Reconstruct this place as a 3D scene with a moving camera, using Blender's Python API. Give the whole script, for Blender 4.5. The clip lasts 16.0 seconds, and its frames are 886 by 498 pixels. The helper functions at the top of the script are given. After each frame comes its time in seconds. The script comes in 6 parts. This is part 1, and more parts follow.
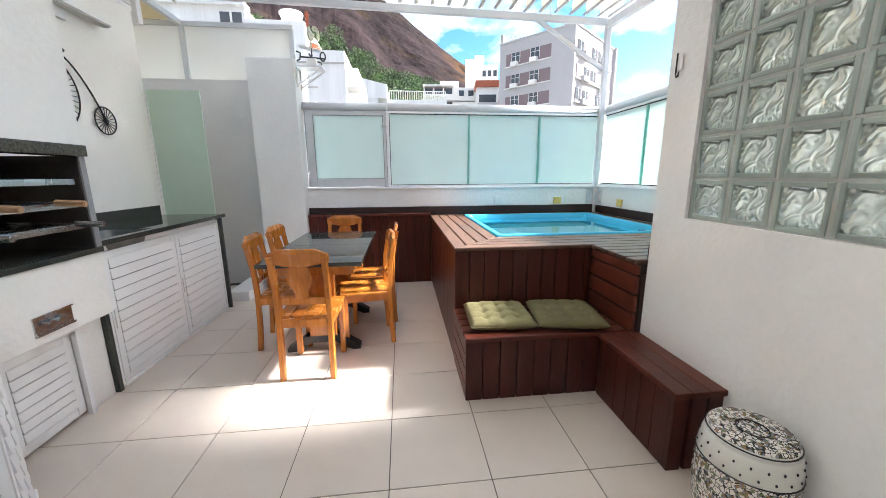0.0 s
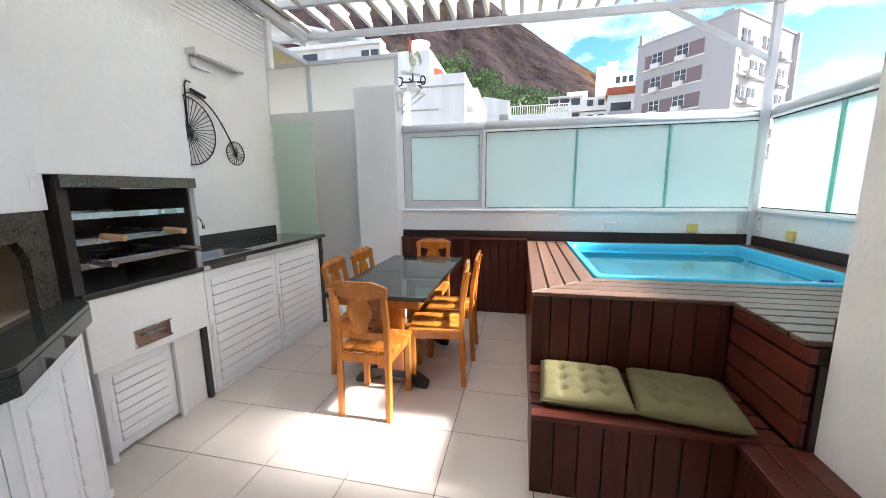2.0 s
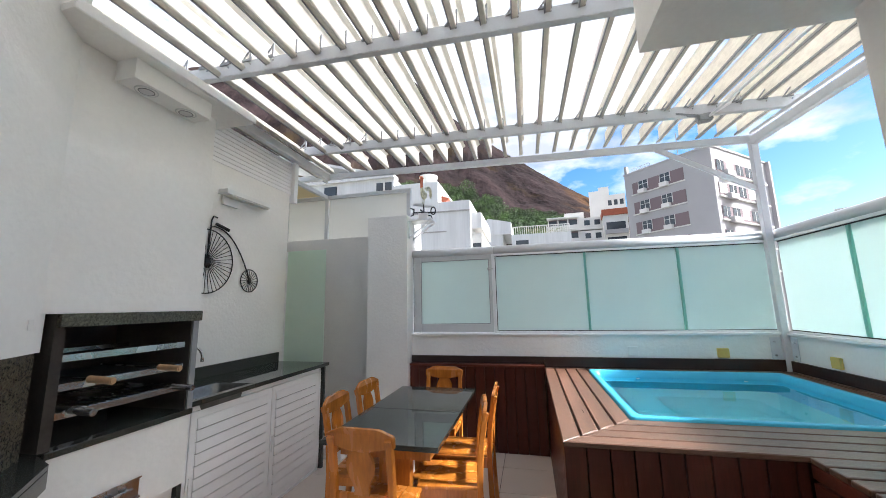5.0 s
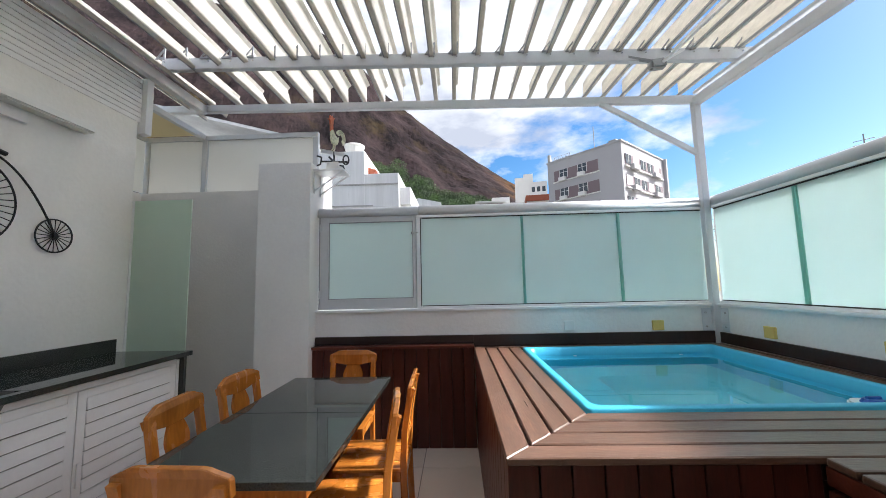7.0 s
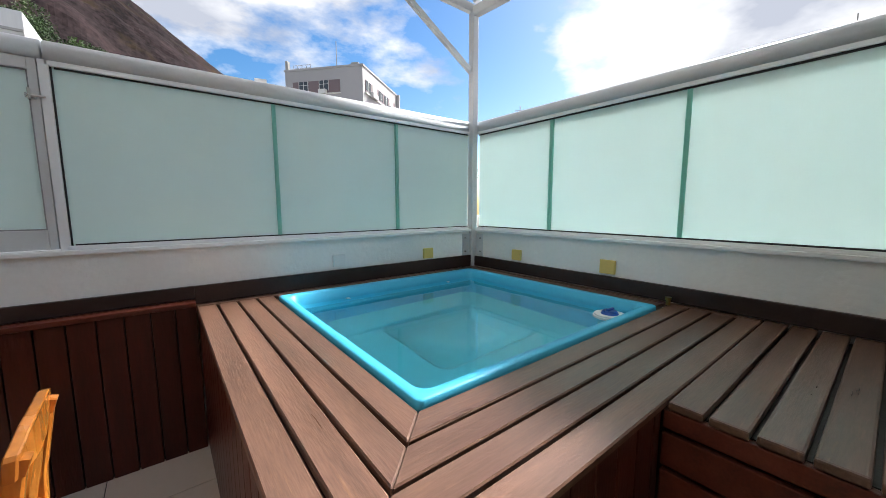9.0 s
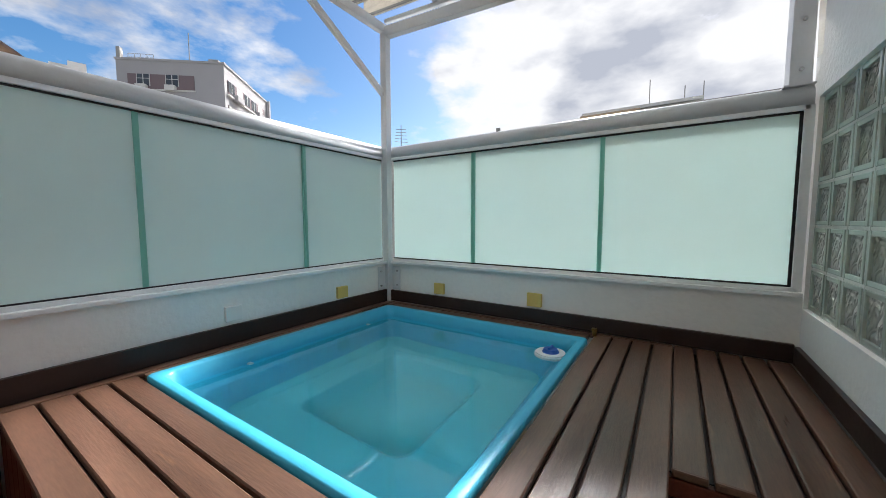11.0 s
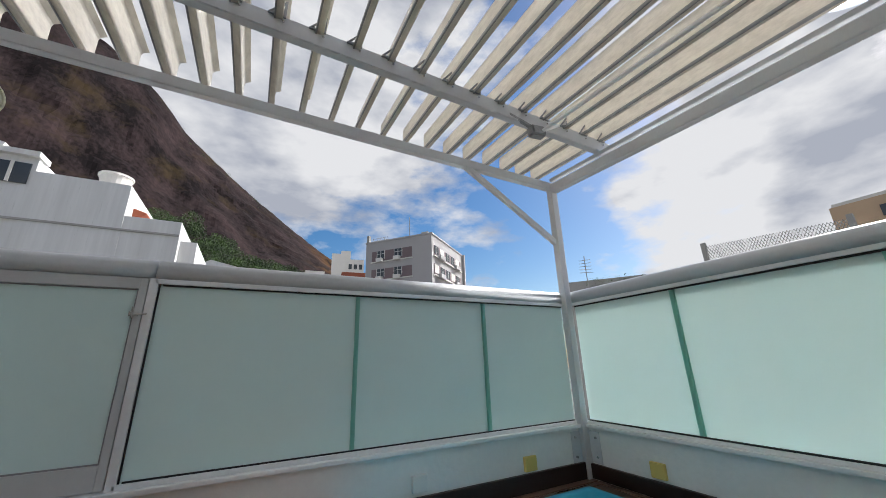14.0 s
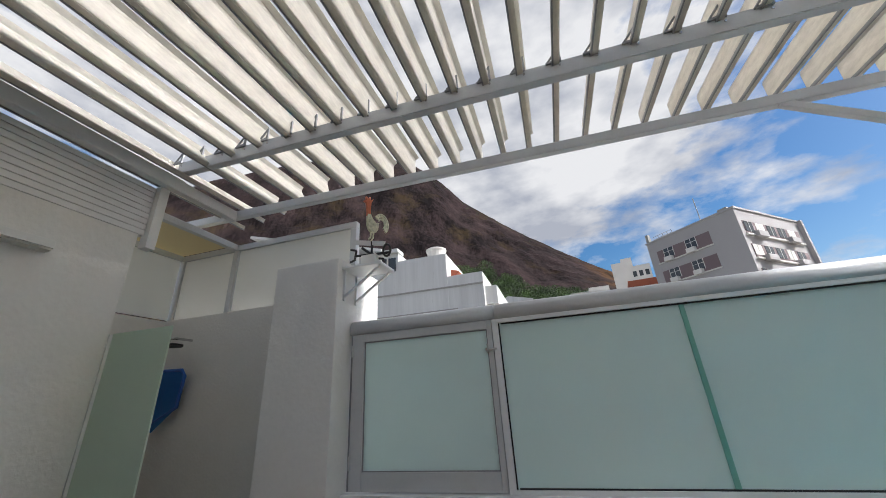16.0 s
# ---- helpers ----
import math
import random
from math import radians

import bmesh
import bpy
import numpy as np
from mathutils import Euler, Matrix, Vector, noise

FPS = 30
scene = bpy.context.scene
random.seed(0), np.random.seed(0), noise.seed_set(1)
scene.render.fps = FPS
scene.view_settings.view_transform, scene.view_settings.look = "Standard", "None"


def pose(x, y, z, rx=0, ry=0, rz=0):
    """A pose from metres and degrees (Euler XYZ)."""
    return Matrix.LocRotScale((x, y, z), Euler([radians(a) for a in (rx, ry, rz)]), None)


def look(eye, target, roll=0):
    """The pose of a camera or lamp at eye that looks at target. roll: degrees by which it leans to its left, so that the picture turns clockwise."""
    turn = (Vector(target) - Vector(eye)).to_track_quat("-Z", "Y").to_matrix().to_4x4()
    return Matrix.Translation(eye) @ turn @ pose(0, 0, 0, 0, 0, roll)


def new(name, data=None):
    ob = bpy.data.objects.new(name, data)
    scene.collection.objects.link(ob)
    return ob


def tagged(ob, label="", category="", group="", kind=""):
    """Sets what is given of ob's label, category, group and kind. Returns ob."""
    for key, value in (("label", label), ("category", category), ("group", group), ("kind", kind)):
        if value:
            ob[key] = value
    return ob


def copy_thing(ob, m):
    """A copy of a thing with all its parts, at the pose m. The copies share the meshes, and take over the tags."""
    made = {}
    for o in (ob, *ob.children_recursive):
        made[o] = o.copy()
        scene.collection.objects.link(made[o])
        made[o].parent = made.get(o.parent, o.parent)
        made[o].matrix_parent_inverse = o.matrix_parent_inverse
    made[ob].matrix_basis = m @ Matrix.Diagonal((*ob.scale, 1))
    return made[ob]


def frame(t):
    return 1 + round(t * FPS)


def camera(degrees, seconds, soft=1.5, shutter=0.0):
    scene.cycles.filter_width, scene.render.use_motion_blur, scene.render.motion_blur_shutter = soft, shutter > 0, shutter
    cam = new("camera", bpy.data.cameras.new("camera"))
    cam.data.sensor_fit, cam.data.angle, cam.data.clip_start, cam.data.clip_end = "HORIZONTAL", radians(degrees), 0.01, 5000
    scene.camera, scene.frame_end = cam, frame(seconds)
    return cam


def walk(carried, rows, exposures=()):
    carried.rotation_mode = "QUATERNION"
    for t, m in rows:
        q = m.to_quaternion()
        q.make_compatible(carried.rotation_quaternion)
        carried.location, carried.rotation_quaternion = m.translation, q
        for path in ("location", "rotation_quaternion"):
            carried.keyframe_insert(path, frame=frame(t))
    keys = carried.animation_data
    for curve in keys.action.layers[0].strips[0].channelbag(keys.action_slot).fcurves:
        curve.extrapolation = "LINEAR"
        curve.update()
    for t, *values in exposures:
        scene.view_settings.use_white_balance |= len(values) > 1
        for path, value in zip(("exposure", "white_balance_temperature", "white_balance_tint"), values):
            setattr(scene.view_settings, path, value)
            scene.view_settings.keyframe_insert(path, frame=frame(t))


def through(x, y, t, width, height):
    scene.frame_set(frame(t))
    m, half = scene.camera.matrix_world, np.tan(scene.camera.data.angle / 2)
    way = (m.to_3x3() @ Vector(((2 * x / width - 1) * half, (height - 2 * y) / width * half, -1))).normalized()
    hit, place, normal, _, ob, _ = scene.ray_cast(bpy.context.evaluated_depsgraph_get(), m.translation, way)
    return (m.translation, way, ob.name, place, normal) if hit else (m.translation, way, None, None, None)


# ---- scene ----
cam = camera(102.3, 16.0, soft=0.6)
PATH = [
    (0, (0.089, -0.248, 1.314), (0.31, 1.697, 0.906), -0.3),
    (0.5, (0.136, -0.052, 1.304), (0.189, 1.906, 0.903), -0.6),
    (1, (0.263, 0.078, 1.331), (0.082, 2.03, 0.935), -0.7),
    (1.5, (0.342, 0.103, 1.36), (-0.011, 2.032, 0.967), -0.5),
    (2, (0.363, 0.102, 1.392), (-0.06, 2.029, 1.066), -0.6),
    (2.5, (0.358, 0.105, 1.433), (-0.086, 2.047, 1.256), -0.6),
    (3, (0.351, 0.108, 1.46), (-0.101, 2.056, 1.473), -0.8),
    (3.5, (0.347, 0.113, 1.471), (-0.109, 2.055, 1.614), -1.0),
    (4, (0.351, 0.118, 1.485), (-0.113, 2.049, 1.723), -1.3),
    (6.5, (0.24, 0.606, 1.429), (-0.129, 2.544, 1.76), -1.4),
    (7, (0.287, 0.878, 1.383), (0.219, 2.867, 1.583), -1.3),
    (7.5, (0.332, 1.132, 1.361), (0.629, 3.11, 1.355), -0.8),
    (8, (0.286, 1.343, 1.366), (0.945, 3.227, 1.23), -0.4),
    (8.5, (0.257, 1.521, 1.373), (1.255, 3.243, 1.171), -0.2),
    (9, (0.321, 1.717, 1.378), (1.545, 3.281, 1.14), -0.1),
    (11.5, (0.279, 2.1, 1.548), (1.997, 3.12, 1.462), 0.1),
    (12, (0.3, 2.083, 1.58), (2.019, 3.101, 1.66), -0.2),
    (12.5, (0.337, 2.094, 1.601), (2.014, 3.155, 1.846), -0.3),
    (13, (0.41, 2.047, 1.632), (1.881, 3.359, 1.972), -1.3),
    (13.5, (0.445, 2.017, 1.648), (1.617, 3.574, 2.096), -1.9),
    (14, (0.378, 2.087, 1.631), (1.274, 3.772, 2.228), -1.7),
    (14.5, (0.325, 2.074, 1.648), (0.93, 3.854, 2.33), -2.6),
    (15, (0.303, 2.084, 1.651), (0.542, 3.93, 2.383), -3.0),
    (15.5, (0.276, 2.074, 1.646), (0.128, 3.924, 2.39), -3.3),
    (16, (0.261, 2.078, 1.642), (-0.249, 3.857, 2.402), -3.6),
]
walk(cam, [(t, look(e, g, r)) for t, e, g, r in PATH], [(t, e, 6250 if t < 8 else 6420, 11) for t, e in ((0, 2.14), (2.0, 2.12), (4.0, 1.80), (6.5, 1.30), (7.5, 1.25), (9.0, 1.13), (11.5, 0.80), (12.5, 0.65), (13.5, 0.52), (16.0, 0.60))])


# ---- light ----
SUN_FROM = Vector((1.2, 0.05, 1.0)).normalized()
world = bpy.data.worlds.new("sky")
scene.world = world
world.use_nodes = True
wn, wl = world.node_tree.nodes, world.node_tree.links
wn.clear()
w_out = wn.new("ShaderNodeOutputWorld")
w_bg = wn.new("ShaderNodeBackground")
w_sky = wn.new("ShaderNodeTexSky")
w_sky.sky_type = "NISHITA"
w_sky.sun_disc = False
w_sky.sun_elevation = math.asin(SUN_FROM.z)
w_sky.sun_rotation = math.atan2(SUN_FROM.x, SUN_FROM.y)
w_sky.altitude = 50
w_co = wn.new("ShaderNodeTexCoord")
w_map = wn.new("ShaderNodeMapping")
w_map.inputs["Scale"].default_value = (1.0, 1.0, 2.2)
w_map.inputs["Location"].default_value = (0.35, 0.1, 0.0)
w_n = wn.new("ShaderNodeTexNoise")
w_n.inputs["Scale"].default_value = 2.6
w_n.inputs["Detail"].default_value = 9
w_n.inputs["Roughness"].default_value = 0.56
w_r = wn.new("ShaderNodeValToRGB")
w_r.color_ramp.elements[0].position, w_r.color_ramp.elements[1].position = 0.445, 0.555
w_n2 = wn.new("ShaderNodeTexNoise")
w_n2.inputs["Scale"].default_value = 4.5
w_n2.inputs["Detail"].default_value = 6
w_r2 = wn.new("ShaderNodeValToRGB")
w_r2.color_ramp.elements[0].color = (2.2, 2.35, 2.7, 1)
w_r2.color_ramp.elements[1].color = (4.2, 4.24, 4.3, 1)
w_r2.color_ramp.elements[0].position, w_r2.color_ramp.elements[1].position = 0.36, 0.56
w_mix = wn.new("ShaderNodeMixRGB")
wl.new(w_co.outputs["Generated"], w_map.inputs["Vector"])
wl.new(w_map.outputs["Vector"], w_n.inputs["Vector"])
wl.new(w_map.outputs["Vector"], w_n2.inputs["Vector"])
w_prev = w_n.outputs["Fac"]
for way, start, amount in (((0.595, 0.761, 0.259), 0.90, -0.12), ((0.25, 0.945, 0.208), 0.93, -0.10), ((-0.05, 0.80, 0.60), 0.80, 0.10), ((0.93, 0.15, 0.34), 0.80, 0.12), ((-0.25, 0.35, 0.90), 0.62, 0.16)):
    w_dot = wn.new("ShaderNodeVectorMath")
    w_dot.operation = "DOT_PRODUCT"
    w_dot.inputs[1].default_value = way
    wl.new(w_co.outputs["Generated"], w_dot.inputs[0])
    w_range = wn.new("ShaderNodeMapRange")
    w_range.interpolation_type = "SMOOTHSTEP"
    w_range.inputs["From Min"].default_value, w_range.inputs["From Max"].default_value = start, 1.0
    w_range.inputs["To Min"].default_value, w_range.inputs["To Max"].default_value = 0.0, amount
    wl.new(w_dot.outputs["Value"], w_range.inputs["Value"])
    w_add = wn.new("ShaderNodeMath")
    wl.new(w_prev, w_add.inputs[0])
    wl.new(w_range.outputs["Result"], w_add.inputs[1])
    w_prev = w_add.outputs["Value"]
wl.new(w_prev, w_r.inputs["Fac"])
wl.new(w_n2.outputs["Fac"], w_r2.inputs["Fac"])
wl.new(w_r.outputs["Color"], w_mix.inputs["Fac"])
w_hs = wn.new("ShaderNodeHueSaturation")
w_hs.inputs["Saturation"].default_value, w_hs.inputs["Value"].default_value = 1.42, 0.66
wl.new(w_sky.outputs["Color"], w_hs.inputs["Color"])
wl.new(w_hs.outputs["Color"], w_mix.inputs["Color1"])
wl.new(w_r2.outputs["Color"], w_mix.inputs["Color2"])
# bright haze round the sun, added out of view to light the terrace
w_near = wn.new("ShaderNodeVectorMath")
w_near.operation = "DOT_PRODUCT"
w_near.inputs[1].default_value = SUN_FROM
wl.new(w_co.outputs["Generated"], w_near.inputs[0])
w_glow = wn.new("ShaderNodeMapRange")
w_glow.interpolation_type = "SMOOTHSTEP"
w_glow.inputs["From Min"].default_value, w_glow.inputs["From Max"].default_value = 0.9925, 1.0
w_glow.inputs["To Min"].default_value, w_glow.inputs["To Max"].default_value = 1.0, 220.0
wl.new(w_near.outputs["Value"], w_glow.inputs["Value"])
w_added_glow = wn.new("ShaderNodeVectorMath")
w_added_glow.operation = "SCALE"
wl.new(w_mix.outputs["Color"], w_added_glow.inputs[0])
wl.new(w_glow.outputs["Result"], w_added_glow.inputs["Scale"])
wl.new(w_added_glow.outputs["Vector"], w_bg.inputs["Color"])
w_bg.inputs["Strength"].default_value = 0.13
wl.new(w_bg.outputs["Background"], w_out.inputs["Surface"])

sun_data = bpy.data.lights.new("sun", "SUN")
sun_data.energy, sun_data.angle, sun_data.color = 3.4, radians(4.5), (1.0, 0.96, 0.9)
sun = new("sun", sun_data)
sun.matrix_world = look(SUN_FROM * 30, (0, 0, 0))


# ---- materials ----
def material(name, color, rough=0.6, metal=0.0, vary=0.12, scale=6.0, bump=0.0, bump_scale=60.0, stretch=(1, 1, 1), spec=0.5,
             dark=None, per_object=0.0, coat=0.0, wear=None, spread=(0.3, 0.7)):
    """A principled surface: colour that varies at two scales, with fine relief."""
    m = bpy.data.materials.new(name)
    m.use_nodes = True
    n, l = m.node_tree.nodes, m.node_tree.links
    b = n["Principled BSDF"]
    b.inputs["Roughness"].default_value, b.inputs["Metallic"].default_value = rough, metal
    b.inputs["Specular IOR Level"].default_value = spec
    b.inputs["Coat Weight"].default_value = coat
    co = n.new("ShaderNodeTexCoord")
    mp = n.new("ShaderNodeMapping")
    mp.inputs["Scale"].default_value = stretch
    l.new(co.outputs["Object"], mp.inputs["Vector"])
    big, fine = n.new("ShaderNodeTexNoise"), n.new("ShaderNodeTexNoise")
    big.inputs["Scale"].default_value, fine.inputs["Scale"].default_value = scale, bump_scale
    big.inputs["Detail"].default_value, fine.inputs["Detail"].default_value = 6, 4
    for k in (big, fine):
        l.new(mp.outputs["Vector"], k.inputs["Vector"])
    ramp = n.new("ShaderNodeValToRGB")
    lo = dark or tuple(c * (1 - vary) for c in color)
    hi = tuple(min(1, c * (1 + vary * 0.5)) for c in color)
    ramp.color_ramp.elements[0].color, ramp.color_ramp.elements[1].color = (*lo, 1), (*hi, 1)
    ramp.color_ramp.elements[0].position, ramp.color_ramp.elements[1].position = spread
    mixf = n.new("ShaderNodeMixRGB")
    mixf.inputs["Fac"].default_value = 0.35
    l.new(big.outputs["Fac"], mixf.inputs["Color1"])
    l.new(fine.outputs["Fac"], mixf.inputs["Color2"])
    l.new(mixf.outputs["Color"], ramp.inputs["Fac"])
    out = ramp.outputs["Color"]
    if per_object:
        info = n.new("ShaderNodeObjectInfo")
        hsv = n.new("ShaderNodeHueSaturation")
        mr = n.new("ShaderNodeMapRange")
        mr.inputs["To Min"].default_value, mr.inputs["To Max"].default_value = 1 - per_object, 1 + per_object
        l.new(info.outputs["Random"], mr.inputs["Value"])
        l.new(mr.outputs["Result"], hsv.inputs["Value"])
        l.new(out, hsv.inputs["Color"])
        out = hsv.outputs["Color"]
        add = n.new("ShaderNodeVectorMath")
        l.new(mp.outputs["Vector"], add.inputs[0])
        l.new(info.outputs["Random"], add.inputs[1])
        sc = n.new("ShaderNodeVectorMath")
        sc.operation = "SCALE"
        sc.inputs["Scale"].default_value = 7.0
        l.new(info.outputs["Random"], sc.inputs[0])
        l.new(sc.outputs["Vector"], add.inputs[1])
        l.new(add.outputs["Vector"], big.inputs["Vector"])
        l.new(add.outputs["Vector"], fine.inputs["Vector"])
    if wear:
        wz, wr, wm = n.new("ShaderNodeTexNoise"), n.new("ShaderNodeValToRGB"), n.new("ShaderNodeMixRGB")
        wz.inputs["Scale"].default_value, wz.inputs["Detail"].default_value, wz.inputs["Roughness"].default_value = 9.0, 8, 0.7
        l.new(big.inputs["Vector"].links[0].from_socket, wz.inputs["Vector"])
        wr.color_ramp.elements[0].position, wr.color_ramp.elements[1].position = 0.60, 0.76
        wr.color_ramp.elements[1].color = (0.75, 0.75, 0.75, 1)
        l.new(wz.outputs["Fac"], wr.inputs["Fac"])
        l.new(wr.outputs["Color"], wm.inputs["Fac"])
        l.new(out, wm.inputs["Color1"])
        wm.inputs["Color2"].default_value = (*wear, 1)
        out = wm.outputs["Color"]
    l.new(out, b.inputs["Base Color"])
    rr = n.new("ShaderNodeMapRange")
    rr.inputs["To Min"].default_value, rr.inputs["To Max"].default_value = max(0.02, rough - 0.08), min(1, rough + min(0.1, rough * 0.5))
    l.new(big.outputs["Fac"], rr.inputs["Value"])
    l.new(rr.outputs["Result"], b.inputs["Roughness"])
    if bump:
        bp = n.new("ShaderNodeBump")
        bp.inputs["Strength"].default_value, bp.inputs["Distance"].default_value = bump, 0.01
        l.new(fine.outputs["Fac"], bp.inputs["Height"])
        l.new(bp.outputs["Normal"], b.inputs["Normal"])
    return m


PLASTER = material("plaster", (0.86, 0.85, 0.825), 0.75, vary=0.06, scale=2.0, bump=0.28, bump_scale=38)
PLASTER_GREY = material("plaster_grey", (0.77, 0.745, 0.71), 0.8, vary=0.06, scale=2.0, bump=0.2, bump_scale=60)
ALU = material("white_aluminium", (0.86, 0.865, 0.87), 0.32, vary=0.05, scale=4, bump=0.02)
# same white aluminium, greyed for the shaded undersides of beams and rails
SHADED_ALU = material("shaded_white_aluminium", (0.63, 0.645, 0.665), 0.34, vary=0.08, scale=5, bump=0.02)
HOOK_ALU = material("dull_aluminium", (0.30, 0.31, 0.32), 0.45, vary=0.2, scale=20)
GREY_ALU = material("grey_aluminium", (0.62, 0.63, 0.635), 0.35, vary=0.06)
TILE = material("floor_tile", (0.60, 0.52, 0.445), 0.33, vary=0.06, scale=5, bump=0.04, bump_scale=120, per_object=0.03)
GROUT = material("grout", (0.07, 0.06, 0.05), 0.9)
# near-black tone stands in for shade inside cabinets and between slats
CAVITY_SHADE = material("cavity_shade", (0.06, 0.06, 0.06), 0.9)
# upright boards: their shade is put into a darker base colour
RED_WOOD_SHADED = material("red_stained_wood_shaded", (0.066, 0.0135, 0.0085), 0.34, spec=0.3, vary=0.5, scale=3, bump=0.15, bump_scale=30, stretch=(4, 4, 0.5), per_object=0.18)
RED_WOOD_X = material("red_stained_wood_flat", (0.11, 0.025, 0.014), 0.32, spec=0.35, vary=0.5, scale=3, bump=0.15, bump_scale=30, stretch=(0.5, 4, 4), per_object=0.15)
DECK_X = material("weathered_deck_along", (0.14, 0.073, 0.047), 0.30, spec=0.5, vary=0.5, scale=3.0, bump=0.10, bump_scale=34, stretch=(0.5, 5, 4), per_object=0.14, wear=(0.26, 0.135, 0.07))
DECK_Y = material("weathered_deck_across", (0.14, 0.073, 0.047), 0.30, spec=0.5, vary=0.5, scale=3.0, bump=0.10, bump_scale=34, stretch=(5, 0.5, 4), per_object=0.14, wear=(0.26, 0.135, 0.07))
DARK_SKIRT = material("dark_wood", (0.026, 0.011, 0.008), 0.45, vary=0.4, scale=4, bump=0.1)
HONEY = material("honey_wood", (0.56, 0.19, 0.026), 0.25, vary=0.4, scale=3.5, bump=0.06, bump_scale=24, stretch=(3, 3, 0.6), per_object=0.06, coat=0.3)
GRANITE = material("dark_granite", (0.050, 0.056, 0.050), 0.03, vary=0.7, scale=160, bump_scale=260)
GRANITE_GREY = material("flamed_granite", (0.092, 0.082, 0.06), 0.14, vary=0.9, scale=95, bump=0.05, bump_scale=220)
STEEL = material("steel", (0.55, 0.55, 0.54), 0.25, metal=1.0, vary=0.12, scale=8)
# steel darkened for the shade and dark reflections inside the bowl
SINK_STEEL_SHADED = material("shaded_sink_steel", (0.20, 0.20, 0.19), 0.35, metal=1.0, vary=0.3, scale=14)
CHROME = material("chrome", (0.75, 0.75, 0.75), 0.08, metal=1.0, vary=0.05)
SOOT = material("sooty_brick", (0.045, 0.036, 0.03), 0.8, vary=0.5, scale=6, bump=0.3, bump_scale=40)
BLACK = material("black_iron", (0.012, 0.012, 0.013), 0.45, vary=0.3)
HANDLE_WOOD = material("pale_wood", (0.55, 0.33, 0.17), 0.5, vary=0.25, scale=12)
OVEN_CLAY = material("oven_clay", (0.30, 0.22, 0.15), 0.8, vary=0.35, scale=6, bump=0.2)
POOL = material("pool_fibreglass", (0.055, 0.47, 0.70), 0.42, vary=0.06, scale=2)
# underwater parts of the one shell, paled for light scattered in the water
POOL_DEEP_LIT = material("lit_pool_bottom", (0.12, 0.70, 0.78), 0.35, vary=0.05, scale=2)
POOL_UNDER_LIT = material("lit_pool_wall", (0.04, 0.53, 0.75), 0.3, vary=0.05, scale=2)
OLIVE = material("olive_cotton", (0.145, 0.128, 0.052), 0.9, vary=0.2, scale=9, bump=0.3, bump_scale=260)
YELLOW = material("yellow_plastic", (0.72, 0.55, 0.16), 0.45, vary=0.08)
WHITE_PLASTIC = material("white_plastic", (0.82, 0.82, 0.80), 0.35, vary=0.04)
BLUE_PLASTIC = material("blue_plastic", (0.02, 0.11, 0.45), 0.35, vary=0.1)
BRASS = material("brass", (0.45, 0.30, 0.10), 0.35, metal=1.0, vary=0.3, scale=30)


def glassy(name, color, through, rough=0.5, gloss=0.12, dirt=0.0):
    """Frosted sheet: scatters light both ways, with a sheen."""
    m = bpy.data.materials.new(name)
    m.use_nodes = True
    n, l = m.node_tree.nodes, m.node_tree.links
    n.remove(n["Principled BSDF"])
    out = n["Material Output"]
    d, t, g = n.new("ShaderNodeBsdfDiffuse"), n.new("ShaderNodeBsdfTranslucent"), n.new("ShaderNodeBsdfGlossy")
    co, nz, rp = n.new("ShaderNodeTexCoord"), n.new("ShaderNodeTexNoise"), n.new("ShaderNodeValToRGB")
    nz.inputs["Scale"].default_value, nz.inputs["Detail"].default_value = 1.3, 5
    rp.color_ramp.elements[0].color = (*[c * 0.93 for c in color], 1)
    rp.color_ramp.elements[1].color = (*color, 1)
    l.new(co.outputs["Object"], nz.inputs["Vector"])
    l.new(nz.outputs["Fac"], rp.inputs["Fac"])
    tint = rp.outputs["Color"]
    if dirt:
        # streaky grime along the sheet
        sp, fz, fr_, mul = n.new("ShaderNodeMapping"), n.new("ShaderNodeTexNoise"), n.new("ShaderNodeMapRange"), n.new("ShaderNodeVectorMath")
        sp.inputs["Scale"].default_value = (6, 2.2, 6)
        fz.inputs["Scale"].default_value, fz.inputs["Detail"].default_value, fz.inputs["Roughness"].default_value = 5.0, 7, 0.7
        fr_.inputs["From Min"].default_value, fr_.inputs["From Max"].default_value = 0.35, 0.6
        fr_.inputs["To Min"].default_value, fr_.inputs["To Max"].default_value = 1.0 - dirt, 1.0
        mul.operation = "SCALE"
        l.new(co.outputs["Object"], sp.inputs["Vector"])
        l.new(sp.outputs["Vector"], fz.inputs["Vector"])
        l.new(fz.outputs["Fac"], fr_.inputs["Value"])
        l.new(tint, mul.inputs[0])
        l.new(fr_.outputs["Result"], mul.inputs["Scale"])
        tint = mul.outputs["Vector"]
    l.new(tint, d.inputs["Color"])
    l.new(tint, t.inputs["Color"])
    g.inputs["Roughness"].default_value = rough
    m1, m2, fr = n.new("ShaderNodeMixShader"), n.new("ShaderNodeMixShader"), n.new("ShaderNodeFresnel")
    m1.inputs["Fac"].default_value = through
    l.new(d.outputs["BSDF"], m1.inputs[1])
    l.new(t.outputs["BSDF"], m1.inputs[2])
    sc = n.new("ShaderNodeMath")
    sc.operation = "MULTIPLY"
    sc.inputs[1].default_value = gloss * 8
    l.new(fr.outputs["Fac"], sc.inputs[0])
    l.new(sc.outputs["Value"], m2.inputs["Fac"])
    l.new(m1.outputs["Shader"], m2.inputs[1])
    l.new(g.outputs["BSDF"], m2.inputs[2])
    l.new(m2.outputs["Shader"], out.inputs["Surface"])
    return m


